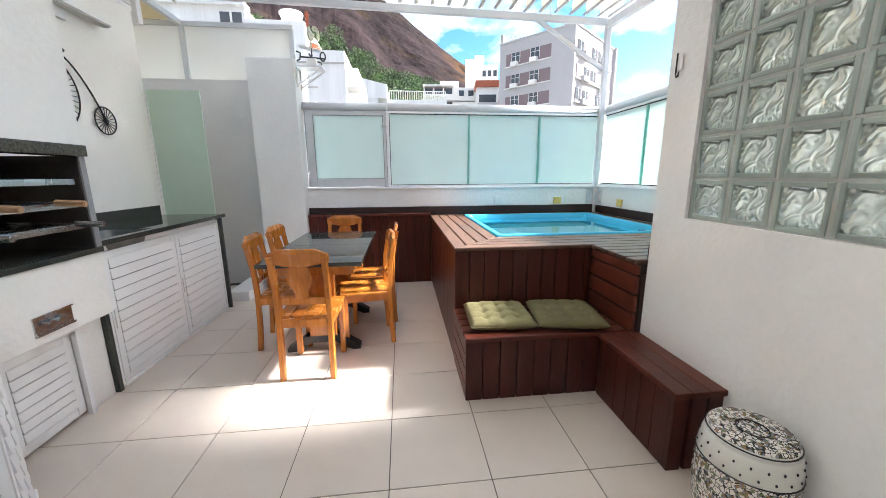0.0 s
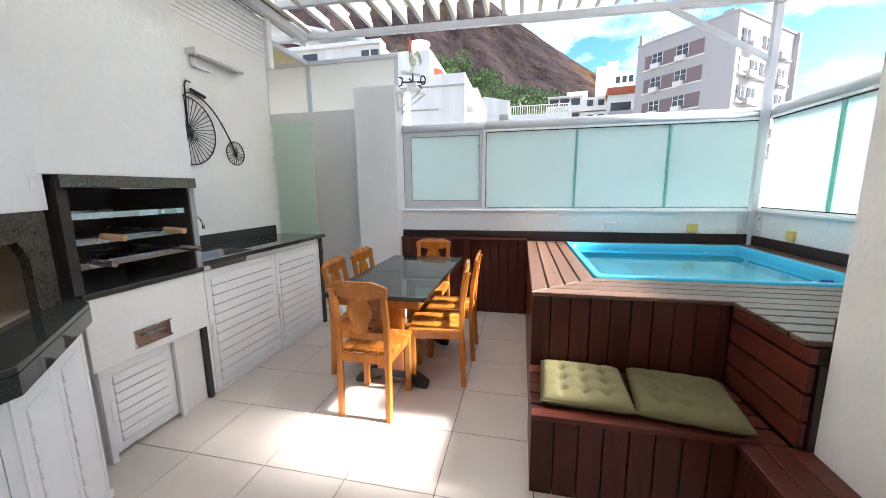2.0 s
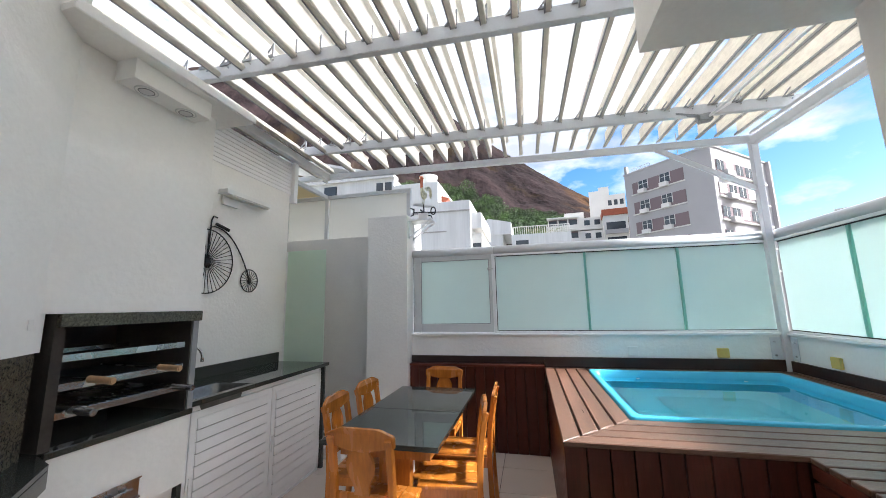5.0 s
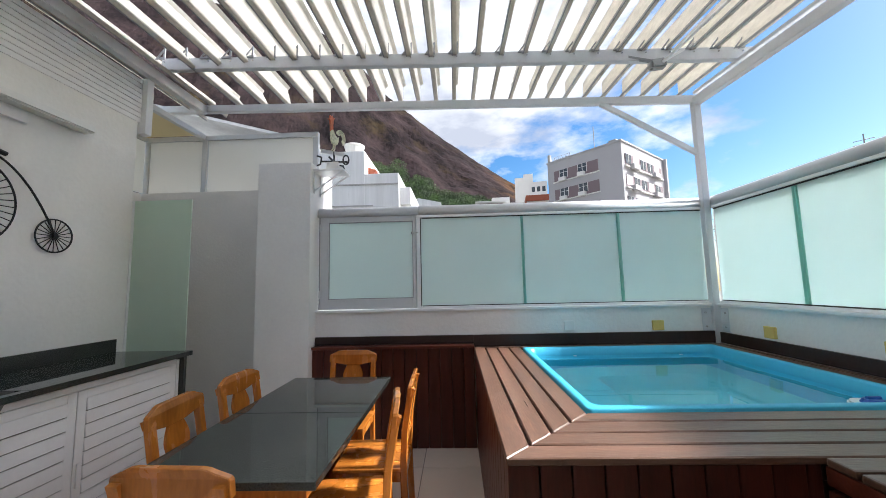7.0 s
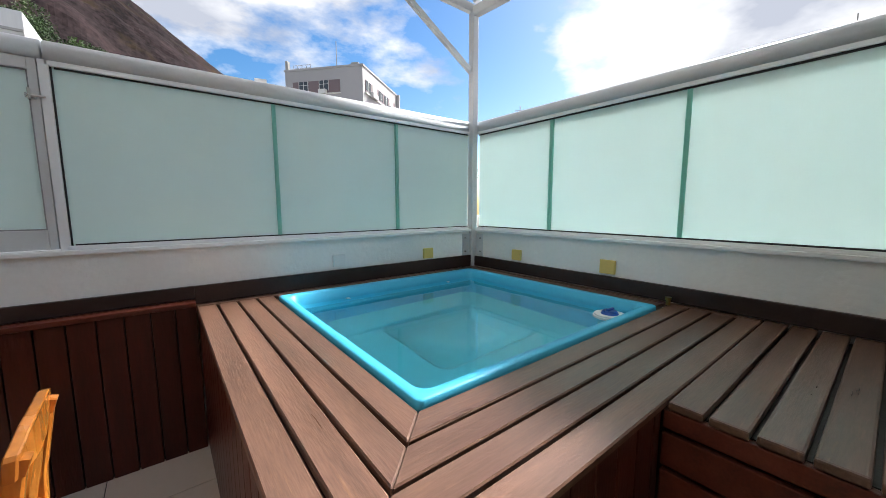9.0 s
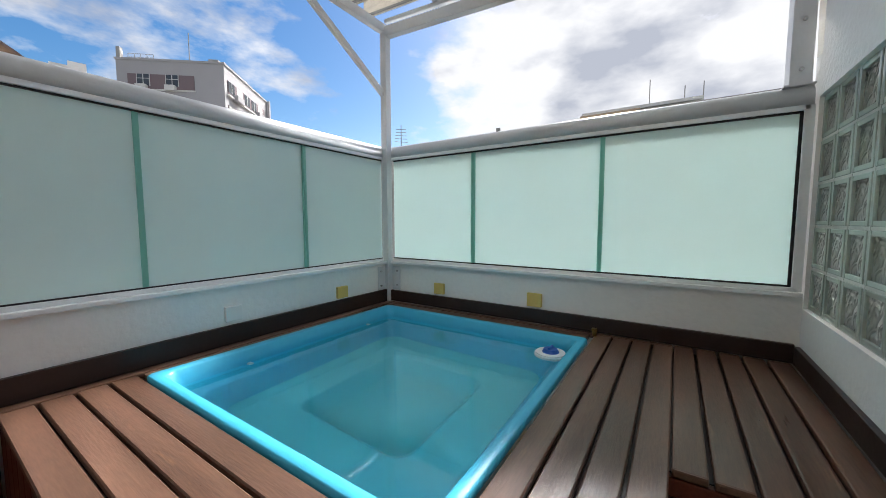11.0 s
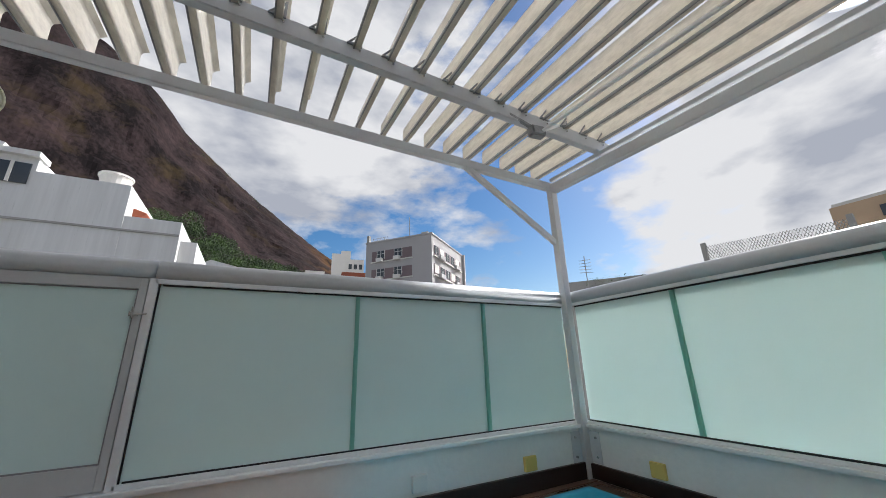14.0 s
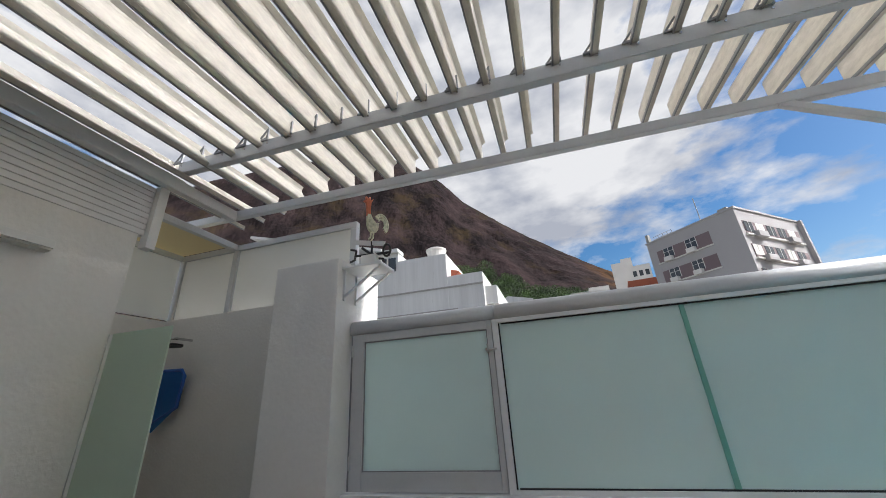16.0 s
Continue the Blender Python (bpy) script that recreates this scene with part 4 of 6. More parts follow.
part("jamb", cube(BX - 0.011, BX - 0.001, 1.922, 1.957, 0.926, 1.42, 0.001), HOOK_ALU, bbq, "worn steel edge strip")
part("lintel", cube(BX - 0.10, BX + 0.012, 1.29, 1.965, 1.42, 1.478, 0.003), GRANITE_GREY, bbq, "grey granite lintel")
part("hood", cube(-2.225, BX, 1.228, 1.955, 1.479, 2.711), PLASTER, bbq, "white plastered chimney hood")
capm = bmesh.new()
prism(capm, [(-2.225, 1.08), (-1.42, 1.08), (-1.42, 1.30), (-1.428, 1.42), (-1.42, 1.5), (-1.432, 1.70), (-1.43, 2.07), (-2.225, 2.07)], 2.712, 2.745, "z")
part("cap_slab", capm, PLASTER, bbq, "thin white slab over the hood")
part("edge_trim", bar(bmesh.new(), (-1.422, 1.08, 2.74), (-1.422, 2.08, 2.74), 0.012, 0.05, 0.002), ALU, bbq, "white metal edge strip")
dr = part("ash_drawer", cube(BX - 0.03, BX - 0.004, 1.50, 1.70, 0.585, 0.665, 0.003), STEEL, bbq, "worn steel ash drawer")
bm = bar(bmesh.new(), (BX + 0.018, 1.545, 0.63), (BX + 0.018, 1.655, 0.63), 0.014, 0.02, 0.003)
for y in (1.555, 1.645):
    rod(bm, (BX - 0.004, y, 0.63), (BX + 0.018, y, 0.63), 0.005)
part("handle", bm, STEEL, dr)
bm = cube(BX - 0.006, BX + 0.001, 1.495, 1.705, 0.575, 0.585)
box(bm, BX - 0.006, BX + 0.001, 1.495, 1.705, 0.665, 0.672)
part("drawer_edge", bm, STEEL, dr)
hatch = thing("wood_store_hatch", "small white louvred hatch below the barbecue", "hatch", (-1.73, 1.345, 0))
hatch.rotation_euler = (0, 0, radians(90))
louvre_door(hatch, 0.03, 0.40, 0.03, 0.50, 7, True)
part("frame", box(box(cube(0.0, 0.028, -0.028, -0.004, 0.0, 0.525), 0.402, 0.43, -0.028, -0.004, 0.0, 0.525), 0.028, 0.402, -0.028, -0.004, 0.502, 0.525), ALU, hatch)
hatch.location.x = -1.70

for z, wood, dep in ((1.286, 0, 0.42), (1.165, 1, 0.44), (1.05, 2, 0.44)):
    g = thing("grill_rack", ("empty steel grill rail in the barbecue", "steel grill with pale wooden handles in the barbecue",
                             "ridged steel grill with metal handles in the barbecue")[wood], "grill", (0, 0, 0), "barbecue grills")
    y0, y1, xf = 1.33, 1.90, BX - 0.03
    part("front_rail", cube(xf - 0.004, xf + 0.002, y0, y1, z - 0.014, z + 0.016, 0.001), STEEL, g)
    part("rear_rail", cube(xf - dep, xf - dep + 0.006, y0, y1, z - 0.01, z + 0.012, 0.001), STEEL, g)
    if wood:
        bm = bmesh.new()
        n = 26 if wood == 1 else 18
        for k in range(n):
            y = y0 + 0.02 + (y1 - y0 - 0.04) * k / (n - 1)
            if wood == 1:
                rod(bm, (xf - 0.01, y, z + 0.02), (xf - dep + 0.01, y, z + 0.02), 0.003, 6)
            else:
                bar(bm, (xf - 0.01, y, z + 0.015), (xf - dep + 0.01, y, z + 0.015), 0.016, 0.006)
        tagged(part("grate", bm, BLACK if wood == 1 else STEEL, g), kind="stuff")
        for y in (1.43, 1.745) if wood == 1 else (1.37, 1.83):
            s = part("skewer", rod(bmesh.new(), (xf - dep + 0.05, y, z + 0.03), (xf + 0.03, y, z + 0.022), 0.004), STEEL, g)
            bm = rod(bmesh.new(), (xf + 0.02, y, z + 0.022), (xf + 0.15, y + 0.012, z + 0.014), 0.016, 14)
            bmesh.ops.bevel(bm, geom=[e for e in bm.edges if abs(e.calc_length()) < 0.02], offset=0.004, segments=2, affect="EDGES")
            part("grip", bm, HANDLE_WOOD if wood == 1 else STEEL, s, "turned pale wooden grip" if wood == 1 else "steel tube grip", False)

# ---- spot lamp under the slab, lamp on the wall ----
spot = thing("spot_lamp_box", "white box lamp with two recessed round spots, unlit", "lamp")
part("housing", cube(BX + 0.001, BX + 0.13, 1.37, 1.80, 2.605, 2.711, 0.004), WHITE_PLASTIC, spot)
for y in (1.475, 1.695):
    cx = BX + 0.065
    bm = bmesh.new()
    tube(bm, [(cx + 0.048 * math.cos(2 * math.pi * k / 28), y + 0.048 * math.sin(2 * math.pi * k / 28), 2.604) for k in range(29)], 0.004, 6)
    r1 = part("spot_ring", bm, GREY_ALU, spot, smooth=True)
    part("spot_gap", rod(bmesh.new(), (cx, y, 2.6045), (cx, y, 2.602), 0.045, 24), WHITE_PLASTIC, r1)
    bm = bmesh.new()
    tube(bm, [(cx + 0.033 * math.cos(2 * math.pi * k / 28), y + 0.033 * math.sin(2 * math.pi * k / 28), 2.601) for k in range(29)], 0.003, 6)
    part("inner_ring", bm, HOOK_ALU, r1, smooth=True)
    part("spot_lens", rod(bmesh.new(), (cx, y, 2.602), (cx, y, 2.599), 0.029, 20), GREY_ALU, r1)
wl_ = thing("wall_lamp", "long white box lamp on the wall, unlit", "lamp")
part("housing", cube(-2.228, -2.13, 2.60, 3.12, 2.463, 2.505, 0.003), WHITE_PLASTIC, wl_)
part("back_plate", cube(-2.228, -2.20, 2.64, 2.80, 2.38, 2.464, 0.003), WHITE_PLASTIC, wl_)
part("diffuser", cube(-2.20, -2.14, 2.65, 3.12, 2.452, 2.464), MILK_SHEET, wl_)

# ---- pizza oven corner ----
OA, OB = Vector((-1.612, 1.225)), Vector((-1.056, 0.516))
od = (OB - OA).normalized()
oven = thing("oven", "corner oven faced with speckled granite under a white chimney", "oven")
body = bmesh.new()
prism(body, [(OA.x, OA.y), (OB.x, OB.y), (-1.056, 0.0), (-2.225, 0.0), (-2.225, 1.25), (-1.63, 1.25)], 1.325, 3.2, "z")
part("chimney", body, PLASTER, oven, "white plastered chimney breast")
nrm = Vector((-od.y, od.x))
if nrm.x < 0:
    nrm = -nrm
# granite face with an arched mouth, drawn in the plane of the face
L = (OB - OA).length
mouth0, mouth1, mz0, mz1 = 0.16, 0.62, 0.945, 1.215
face = bmesh.new()


def strip(u0, u1, z0, z1, deep=0.03, off=0.0):
    a, b = OA + od * u0 + nrm * off, OA + od * u1 + nrm * off
    c, d = b - nrm * deep, a - nrm * deep
    prism(face, [(a.x, a.y), (b.x, b.y), (c.x, c.y), (d.x, d.y)], z0, z1, "z")


strip(0.0, mouth0, 0.925, 1.324)
strip(mouth1, L, 0.925, 1.324)
strip(mouth0, mouth1, mz1, 1.324)
for k in range(8):
    a = 0.06 * (1 - math.cos(math.pi / 2 * (k + 0.5) / 8))
    zz0, zz1 = mz1 - 0.10 + 0.10 * k / 8, mz1 - 0.10 + 0.10 * (k + 1) / 8
    strip(mouth0, mouth0 + a, zz0, zz1)
    strip(mouth1 - a, mouth1, zz0, zz1)
part("granite_face", face, GRANITE_GREY, oven, "speckled grey-black granite slab with arched mouth")
cave = bmesh.new()
a, b = OA + od * (mouth0 - 0.01) - nrm * 0.031, OA + od * (mouth1 + 0.01) - nrm * 0.031
c, d = b - nrm * 0.35, a - nrm * 0.35
for p, q in ((b, c), (c, d), (d, a)):
    dd = (q - p).normalized() * 0.02
    pp = Vector((-dd.y, dd.x))
    prism(cave, [(p.x, p.y), (q.x, q.y), (q.x + pp.x, q.y + pp.y), (p.x + pp.x, p.y + pp.y)], 0.93, 1.32, "z")
prism(cave, [(a.x, a.y), (b.x, b.y), (c.x, c.y), (d.x, d.y)], 0.926, 0.94, "z")
prism(cave, [(a.x, a.y), (b.x, b.y), (c.x, c.y), (d.x, d.y)], 1.24, 1.324, "z")
part("cavity", cave, OVEN_CLAY, oven, "sooty clay cavity")
oc = thing("oven_counter", "black granite counter wrapping round the corner oven", "counter")
bm = bmesh.new()
prism(bm, [(-2.225, 1.285), (-1.622, 1.285), (-1.475, 1.24), (-0.99, 0.75), (-0.99, -0.35), (-2.225, -0.35)], 0.90, 0.924, "z")
bmesh.ops.bevel(bm, geom=list(bm.edges), offset=0.003, segments=1, affect="EDGES")
part("slab", bm, GRANITE, oc)
for a, b in (((-1.475, 1.24), (-0.99, 0.75)), ((-0.99, 0.75), (-0.99, -0.35)), ((-1.622, 1.285), (-1.475, 1.24))):
    d = (Vector(b) - Vector(a)).normalized() * 0.022
    q = Vector((d.y, -d.x))
    bm = bmesh.new()
    prism(bm, [a, b, (b[0] + q.x, b[1] + q.y), (a[0] + q.x, a[1] + q.y)], 0.835, 0.899, "z")
    part("front_edge", bm, GRANITE, oc, "polished granite drop edge")
oc2 = thing("oven_cabinet", "white louvred aluminium corner cabinet under the oven counter", "cabinet", (-1.02, 0.735, 0))
oc2.rotation_euler = (0, 0, radians(135))
part("frame", box(box(cube(0.0, 0.03, 0, 0.04, 0, 0.835), 0.62, 0.66, 0, 0.04, 0, 0.835), 0.03, 0.62, 0.002, 0.04, 0.80, 0.835), ALU, oc2)
louvre_door(oc2, 0.032, 0.325, 0.03, 0.80, 11, False)
louvre_door(oc2, 0.327, 0.618, 0.03, 0.80, 11, False)
part("bottom_track", cube(0.0, 0.66, -0.012, 0.03, 0.0, 0.025, 0.002), ALU, oc2)
part("body", cube(0.02, 0.64, 0.045, 0.10, 0.0, 0.83), CAVITY_SHADE, oc2)
oc3 = thing("side_cabinet", "white louvred aluminium cabinet beside the oven corner", "cabinet", (-1.02, -0.33, 0))
oc3.rotation_euler = (0, 0, radians(90))
part("frame", box(box(cube(0.0, 0.03, 0, 0.04, 0, 0.835), 1.03, 1.06, 0, 0.04, 0, 0.835), 0.03, 1.03, 0.002, 0.04, 0.80, 0.835), ALU, oc3)
louvre_door(oc3, 0.032, 0.53, 0.03, 0.80, 11, False)
louvre_door(oc3, 0.532, 1.028, 0.03, 0.80, 11, False)
part("body", cube(0.02, 1.04, 0.045, 0.30, 0.0, 0.83), CAVITY_SHADE, oc3)
hk = thing("wall_hook", "small white plastic hook on the plaster", "hook")
part("plate", cube(-1.50, -1.495, 1.085, 1.10, 1.42, 1.46, 0.001), WHITE_PLASTIC, hk)
hk.location = (0.03, 0.03, 0)

# ---- table and chairs ----
tab = thing("dining_table", "dining table with a two-piece black granite top on wood", "table")
part("tabletop", cube(-0.87, -0.19, 2.10, 2.744, 0.722, 0.75, 0.003), GRANITE, tab)
part("tabletop", cube(-0.87, -0.19, 2.748, 3.45, 0.722, 0.75, 0.003), GRANITE, tab)
bm = cube(-0.80, -0.26, 2.20, 2.23, 0.64, 0.72, 0.003)
box(bm, -0.80, -0.26, 3.32, 3.35, 0.64, 0.72, 0.003)
box(bm, -0.80, -0.77, 2.23, 3.32, 0.64, 0.72, 0.003)
box(bm, -0.29, -0.26, 2.23, 3.32, 0.64, 0.72, 0.003)
part("apron", bm, HONEY, tab)
for y in (2.36, 3.10):
    ped = part("pedestal", cube(-0.63, -0.43, y, y + 0.07, 0.10, 0.64, 0.006), HONEY, tab)
    bm = bmesh.new()
    prism(bm, [(-0.80, 0.0), (-0.74, 0.0), (-0.62, 0.07), (-0.44, 0.07), (-0.32, 0.0), (-0.26, 0.0), (-0.26, 0.03), (-0.40, 0.12), (-0.66, 0.12), (-0.80, 0.03)], y - 0.005, y + 0.075, "y")
    part("foot", bm, BLACK, tab, "dark wooden sled foot")
part("stretcher", cube(-0.56, -0.50, 2.43, 3.10, 0.22, 0.30, 0.004), HONEY, tab)


def crest_outline(w, h):
    """Flat-topped crest with sloping shoulders and a lower edge that dips towards the splat."""
    right = [(0.27, 1.0), (0.33, 0.965), (0.38, 0.89), (0.44, 0.82), (0.485, 0.76), (0.5, 0.68), (0.5, 0.30), (0.42, 0.27), (0.30, 0.20), (0.16, 0.12)]
    half = [(x * w, z * h) for x, z in right]
    return half + [(0, h * 0.10)] + [(-x, z) for x, z in half[::-1]]


chair = thing("dining_chair", "honey-coloured wooden dining chair with a vase-shaped back splat", "chair", (0, 0, 0), "chairs round the table")
W2, SEAT = 0.160, 0.435
for s in (-1, 1):
    bm = bmesh.new()
    pts = [(-0.185, 0.0), (-0.172, 0.20), (-0.165, 0.42), (-0.175, 0.62), (-0.205, 0.80), (-0.216, 0.835)]
    for (y0, z0), (y1, z1) in zip(pts, pts[1:]):
        bar(bm, (s * W2, y0, z0), (s * W2, y1, z1), 0.036, 0.036)
    bmesh.ops.bevel(bm, geom=[e for e in bm.edges if e.calc_length() > 0.1], offset=0.005, segments=1, affect="EDGES")
    part("rear_leg", bm, HONEY, chair)
    part("front_leg", bar(bmesh.new(), (s * W2, 0.175, 0.0), (s * W2, 0.172, 0.415), 0.037, 0.037, 0.005), HONEY, chair)
    part("side_rail", bar(bmesh.new(), (s * W2, -0.15, 0.388), (s * W2, 0.16, 0.388), 0.022, 0.055, 0.003), HONEY, chair)
bm = bmesh.new()
n = 10
front = [(-W2 + 0.02, 0.36), *[(-W2 + 0.02 + (2 * W2 - 0.04) * k / n, 0.372 - 0.018 * math.cos(2 * math.pi * k / n)) for k in range(n + 1)], (W2 - 0.02, 0.36), (W2 - 0.02, 0.415), (-W2 + 0.02, 0.415)]
prism(bm, front, 0.164, 0.184, "y")
part("front_rail", bm, HONEY, chair)
part("rear_rail", bar(bmesh.new(), (-W2 + 0.018, -0.166, 0.388), (W2 - 0.018, -0.166, 0.388), 0.022, 0.055, 0.003), HONEY, chair)
for k in range(4):
    x0 = -0.183 + k * 0.0925
    part("seat_board", cube(x0, x0 + 0.0885, -0.150, 0.205, SEAT - 0.020, SEAT, 0.004), HONEY, chair)
bm = bmesh.new()
prism(bm, [(p[0], p[1] + 0.755) for p in crest_outline(0.372, 0.125)], -0.012, 0.012, "y")
for v in bm.verts:
    v.co.y += -0.212 - 0.12 * (v.co.z - 0.80) + 0.35 * v.co.x ** 2
bmesh.ops.bevel(bm, geom=[e for e in bm.edges if abs((e.verts[0].co - e.verts[1].co).y) < 0.01], offset=0.003, segments=1, affect="EDGES")
part("crest_rail", bm, HONEY, chair)
part("lower_back_rail", bar(bmesh.new(), (-W2 + 0.017, -0.169, 0.535), (W2 - 0.017, -0.169, 0.535), 0.020, 0.042, 0.003), HONEY, chair)
vase = []
for k in range(17):
    u = k / 16
    w = 0.042 + 0.034 * math.sin(u * math.pi) ** 2 * (1 if u < 0.5 else 0.9) - 0.012 * math.sin(u * 2 * math.pi)
    vase.append((w, 0.552 + 0.232 * u))
bm = bmesh.new()
prism(bm, [(-p[0], p[1]) for p in vase] + [(p[0], p[1]) for p in vase[::-1]], -0.007, 0.007, "y")
for v in bm.verts:
    v.co.y += -0.172 - 0.16 * (v.co.z - 0.55)
part("splat", bm, HONEY, chair)
chair.matrix_basis = pose(-0.545, 2.15, 0, 0, 0, -2)
for x, y, rz in ((-0.215, 2.575, 99), (-0.185, 3.01, 92), (-0.845, 2.60, -86), (-0.835, 3.06, -92), (-0.545, 3.56, 180)):
    copy_thing(chair, pose(x, y, 0, 0, 0, rz))

# ---- ceramic stool, wall hook ----
def pattern_glaze():
    """White glaze with painted sprays, dots and dark outlines."""
    m = bpy.data.materials.new("painted_ceramic")
    m.use_nodes = True
    n, l = m.node_tree.nodes, m.node_tree.links
    b = n["Principled BSDF"]
    b.inputs["Roughness"].default_value = 0.18
    co = n.new("ShaderNodeTexCoord")
    v1, v2, nz = n.new("ShaderNodeTexVoronoi"), n.new("ShaderNodeTexVoronoi"), n.new("ShaderNodeTexNoise")
    v1.inputs["Scale"].default_value, v2.inputs["Scale"].default_value, nz.inputs["Scale"].default_value = 62, 120, 48
    v1.feature = "DISTANCE_TO_EDGE"
    nz.inputs["Detail"].default_value = 2
    for k in (v1, v2, nz):
        l.new(co.outputs["Object"], k.inputs["Vector"])
    r1 = n.new("ShaderNodeValToRGB")
    r1.color_ramp.interpolation = "CONSTANT"
    r1.color_ramp.elements[0].color, r1.color_ramp.elements[1].color = (0.03, 0.03, 0.035, 1), (0.72, 0.70, 0.64, 1)
    r1.color_ramp.elements[1].position = 0.055
    l.new(v1.outputs["Distance"], r1.inputs["Fac"])
    r2 = n.new("ShaderNodeValToRGB")
    r2.color_ramp.interpolation = "CONSTANT"
    e = r2.color_ramp.elements
    e[0].color, e[1].color = (0.04, 0.045, 0.04, 1), (0.28, 0.17, 0.08, 1)
    e[1].position = 0.35
    for pos, c in ((0.55, (0.16, 0.20, 0.10, 1)), (0.75, (0.22, 0.22, 0.24, 1))):
        k = e.new(pos)
        k.color = c
    sep = n.new("ShaderNodeSeparateColor")
    l.new(v2.outputs["Color"], sep.inputs["Color"])
    l.new(sep.outputs["Red"], r2.inputs["Fac"])
    r3 = n.new("ShaderNodeValToRGB")
    r3.color_ramp.interpolation = "CONSTANT"
    r3.color_ramp.elements[0].color, r3.color_ramp.elements[1].color = (0, 0, 0, 1), (1, 1, 1, 1)
    r3.color_ramp.elements[1].position = 0.52
    l.new(nz.outputs["Fac"], r3.inputs["Fac"])
    mix = n.new("ShaderNodeMixRGB")
    l.new(r3.outputs["Color"], mix.inputs["Fac"])
    l.new(r1.outputs["Color"], mix.inputs["Color1"])
    l.new(r2.outputs["Color"], mix.inputs["Color2"])
    l.new(mix.outputs["Color"], b.inputs["Base Color"])
    return m


CERAMIC = pattern_glaze()
CER_WHITE = material("white_glaze", (0.66, 0.66, 0.60), 0.2, vary=0.06)
DOT = material("black_glaze", (0.03, 0.03, 0.035), 0.25, vary=0.1)


def lathe(bm, prof, seg=40):
    loops = []
    for r, z in prof:
        loops.append([bm.verts.new((r * math.cos(2 * math.pi * k / seg), r * math.sin(2 * math.pi * k / seg), z)) for k in range(seg)])
    loft(bm, loops)
    return loops


stool = thing("garden_stool", "barrel-shaped white ceramic garden stool with painted floral pattern", "stool", (1.308, 0.735, 0))
bm = bmesh.new()
lathe(bm, [(0.118, 0.0), (0.128, 0.008), (0.148, 0.10), (0.155, 0.20), (0.153, 0.26), (0.150, 0.30)])
part("body", bm, CERAMIC, stool, "painted floral belly", True)
bm = bmesh.new()
lathe(bm, [(0.150, 0.30), (0.151, 0.303), (0.147, 0.345), (0.138, 0.385), (0.134, 0.389), (0.136, 0.396), (0.130, 0.412)])
part("shoulder", bm, CER_WHITE, stool, "white shoulder with black dots", True)
bm = bmesh.new()
lp = lathe(bm, [(0.130, 0.412), (0.124, 0.420), (0.050, 0.424), (0.046, 0.418), (0.040, 0.417)])
bm.faces.new(lp[-1])
part("seat", bm, CERAMIC, stool, "painted round seat with a coin motif", True)
for r, z, rr in ((0.1515, 0.302, 0.003), (0.133, 0.405, 0.003), (0.048, 0.4235, 0.003)):
    bm = bmesh.new()
    pts = [(r * math.cos(2 * math.pi * k / 32), r * math.sin(2 * math.pi * k / 32), z) for k in range(33)]
    tube(bm, pts, rr, 5)
    part("painted_line", bm, DOT, stool)
for k in range(20):
    a = 2 * math.pi * k / 20
    for dz, da in ((0.325, 0), (0.36, 0.157)):
        r = 0.1495 if dz < 0.33 else 0.1445
        bm = bmesh.new()
        bmesh.ops.create_icosphere(bm, subdivisions=1, radius=0.0065, matrix=Matrix.Translation((r * math.cos(a + da), r * math.sin(a + da), dz)) @ Matrix.Diagonal((0.6, 0.6, 1, 1)))
        part("painted_dot", bm, DOT, stool)

clip = thing("wall_clip", "small clear plastic holder with a black hook on the wall", "hook", (1.47, 1.506, 1.84))
part("plate", cube(-0.012, -0.002, -0.018, 0.018, -0.03, 0.045, 0.003), WHITE_PLASTIC, clip)
bm = bmesh.new()
tube(bm, [(-0.016, 0.01, 0.05), (-0.016, 0.01, -0.045), (-0.018, 0.0, -0.062), (-0.02, -0.012, -0.06), (-0.02, -0.014, -0.04)], 0.004, 6)
part("hook", bm, BLACK, clip)

# ---- bicycle ornament on the wall ----
bike = thing("bicycle_ornament", "black wire penny-farthing bicycle ornament hanging on the wall", "ornament", (-2.215, 0, 0))


def wire_wheel(cy, cz, r, spokes, thick):
    bm = bmesh.new()
    pts = [(0, cy + r * math.cos(2 * math.pi * k / 48), cz + r * math.sin(2 * math.pi * k / 48)) for k in range(49)]
    tube(bm, pts, thick, 6)
    w = part("wheel", bm, BLACK, bike)
    for k in range(spokes):
        a = 2 * math.pi * k / spokes
        part("spoke", rod(bmesh.new(), (0, cy, cz), (0, cy + r * math.cos(a), cz + r * math.sin(a)), 0.0028, 5), BLACK, w)
    part("hub", rod(bmesh.new(), (-0.01, cy, cz), (0.012, cy, cz), 0.02 if r > 0.2 else 0.014, 12), BLACK, w)


wire_wheel(2.53, 1.875, 0.262, 40, 0.005)
wire_wheel(3.0, 1.742, 0.103, 20, 0.005)
bm = bmesh.new()
arc = []
for k in range(15):
    u = k / 14
    arc.append((0.004, 2.58 + 0.42 * u ** 0.82, 2.17 - 0.428 * u ** 1.75))
tube(bm, [(0.004, 2.53, 1.875), (0.004, 2.545, 2.22)], 0.006, 6)
tube(bm, [(0.004, 2.545, 2.16)] + arc, 0.006, 6)
tube(bm, [(0.004, 2.545, 2.22), (0.004, 2.56, 2.255), (0.004, 2.60, 2.25)], 0.006, 6)
part("frame", bm, BLACK, bike)
bm = bmesh.new()
rod(bm, (0.008, 2.59, 2.195), (0.008, 2.72, 2.165), 0.014, 8)
part("saddle", bm, BLACK, bike)

# ---- shower corner ----
shower_glass = thing("shower_screen", "green-tinted frosted glass shower screen", "shower screen")
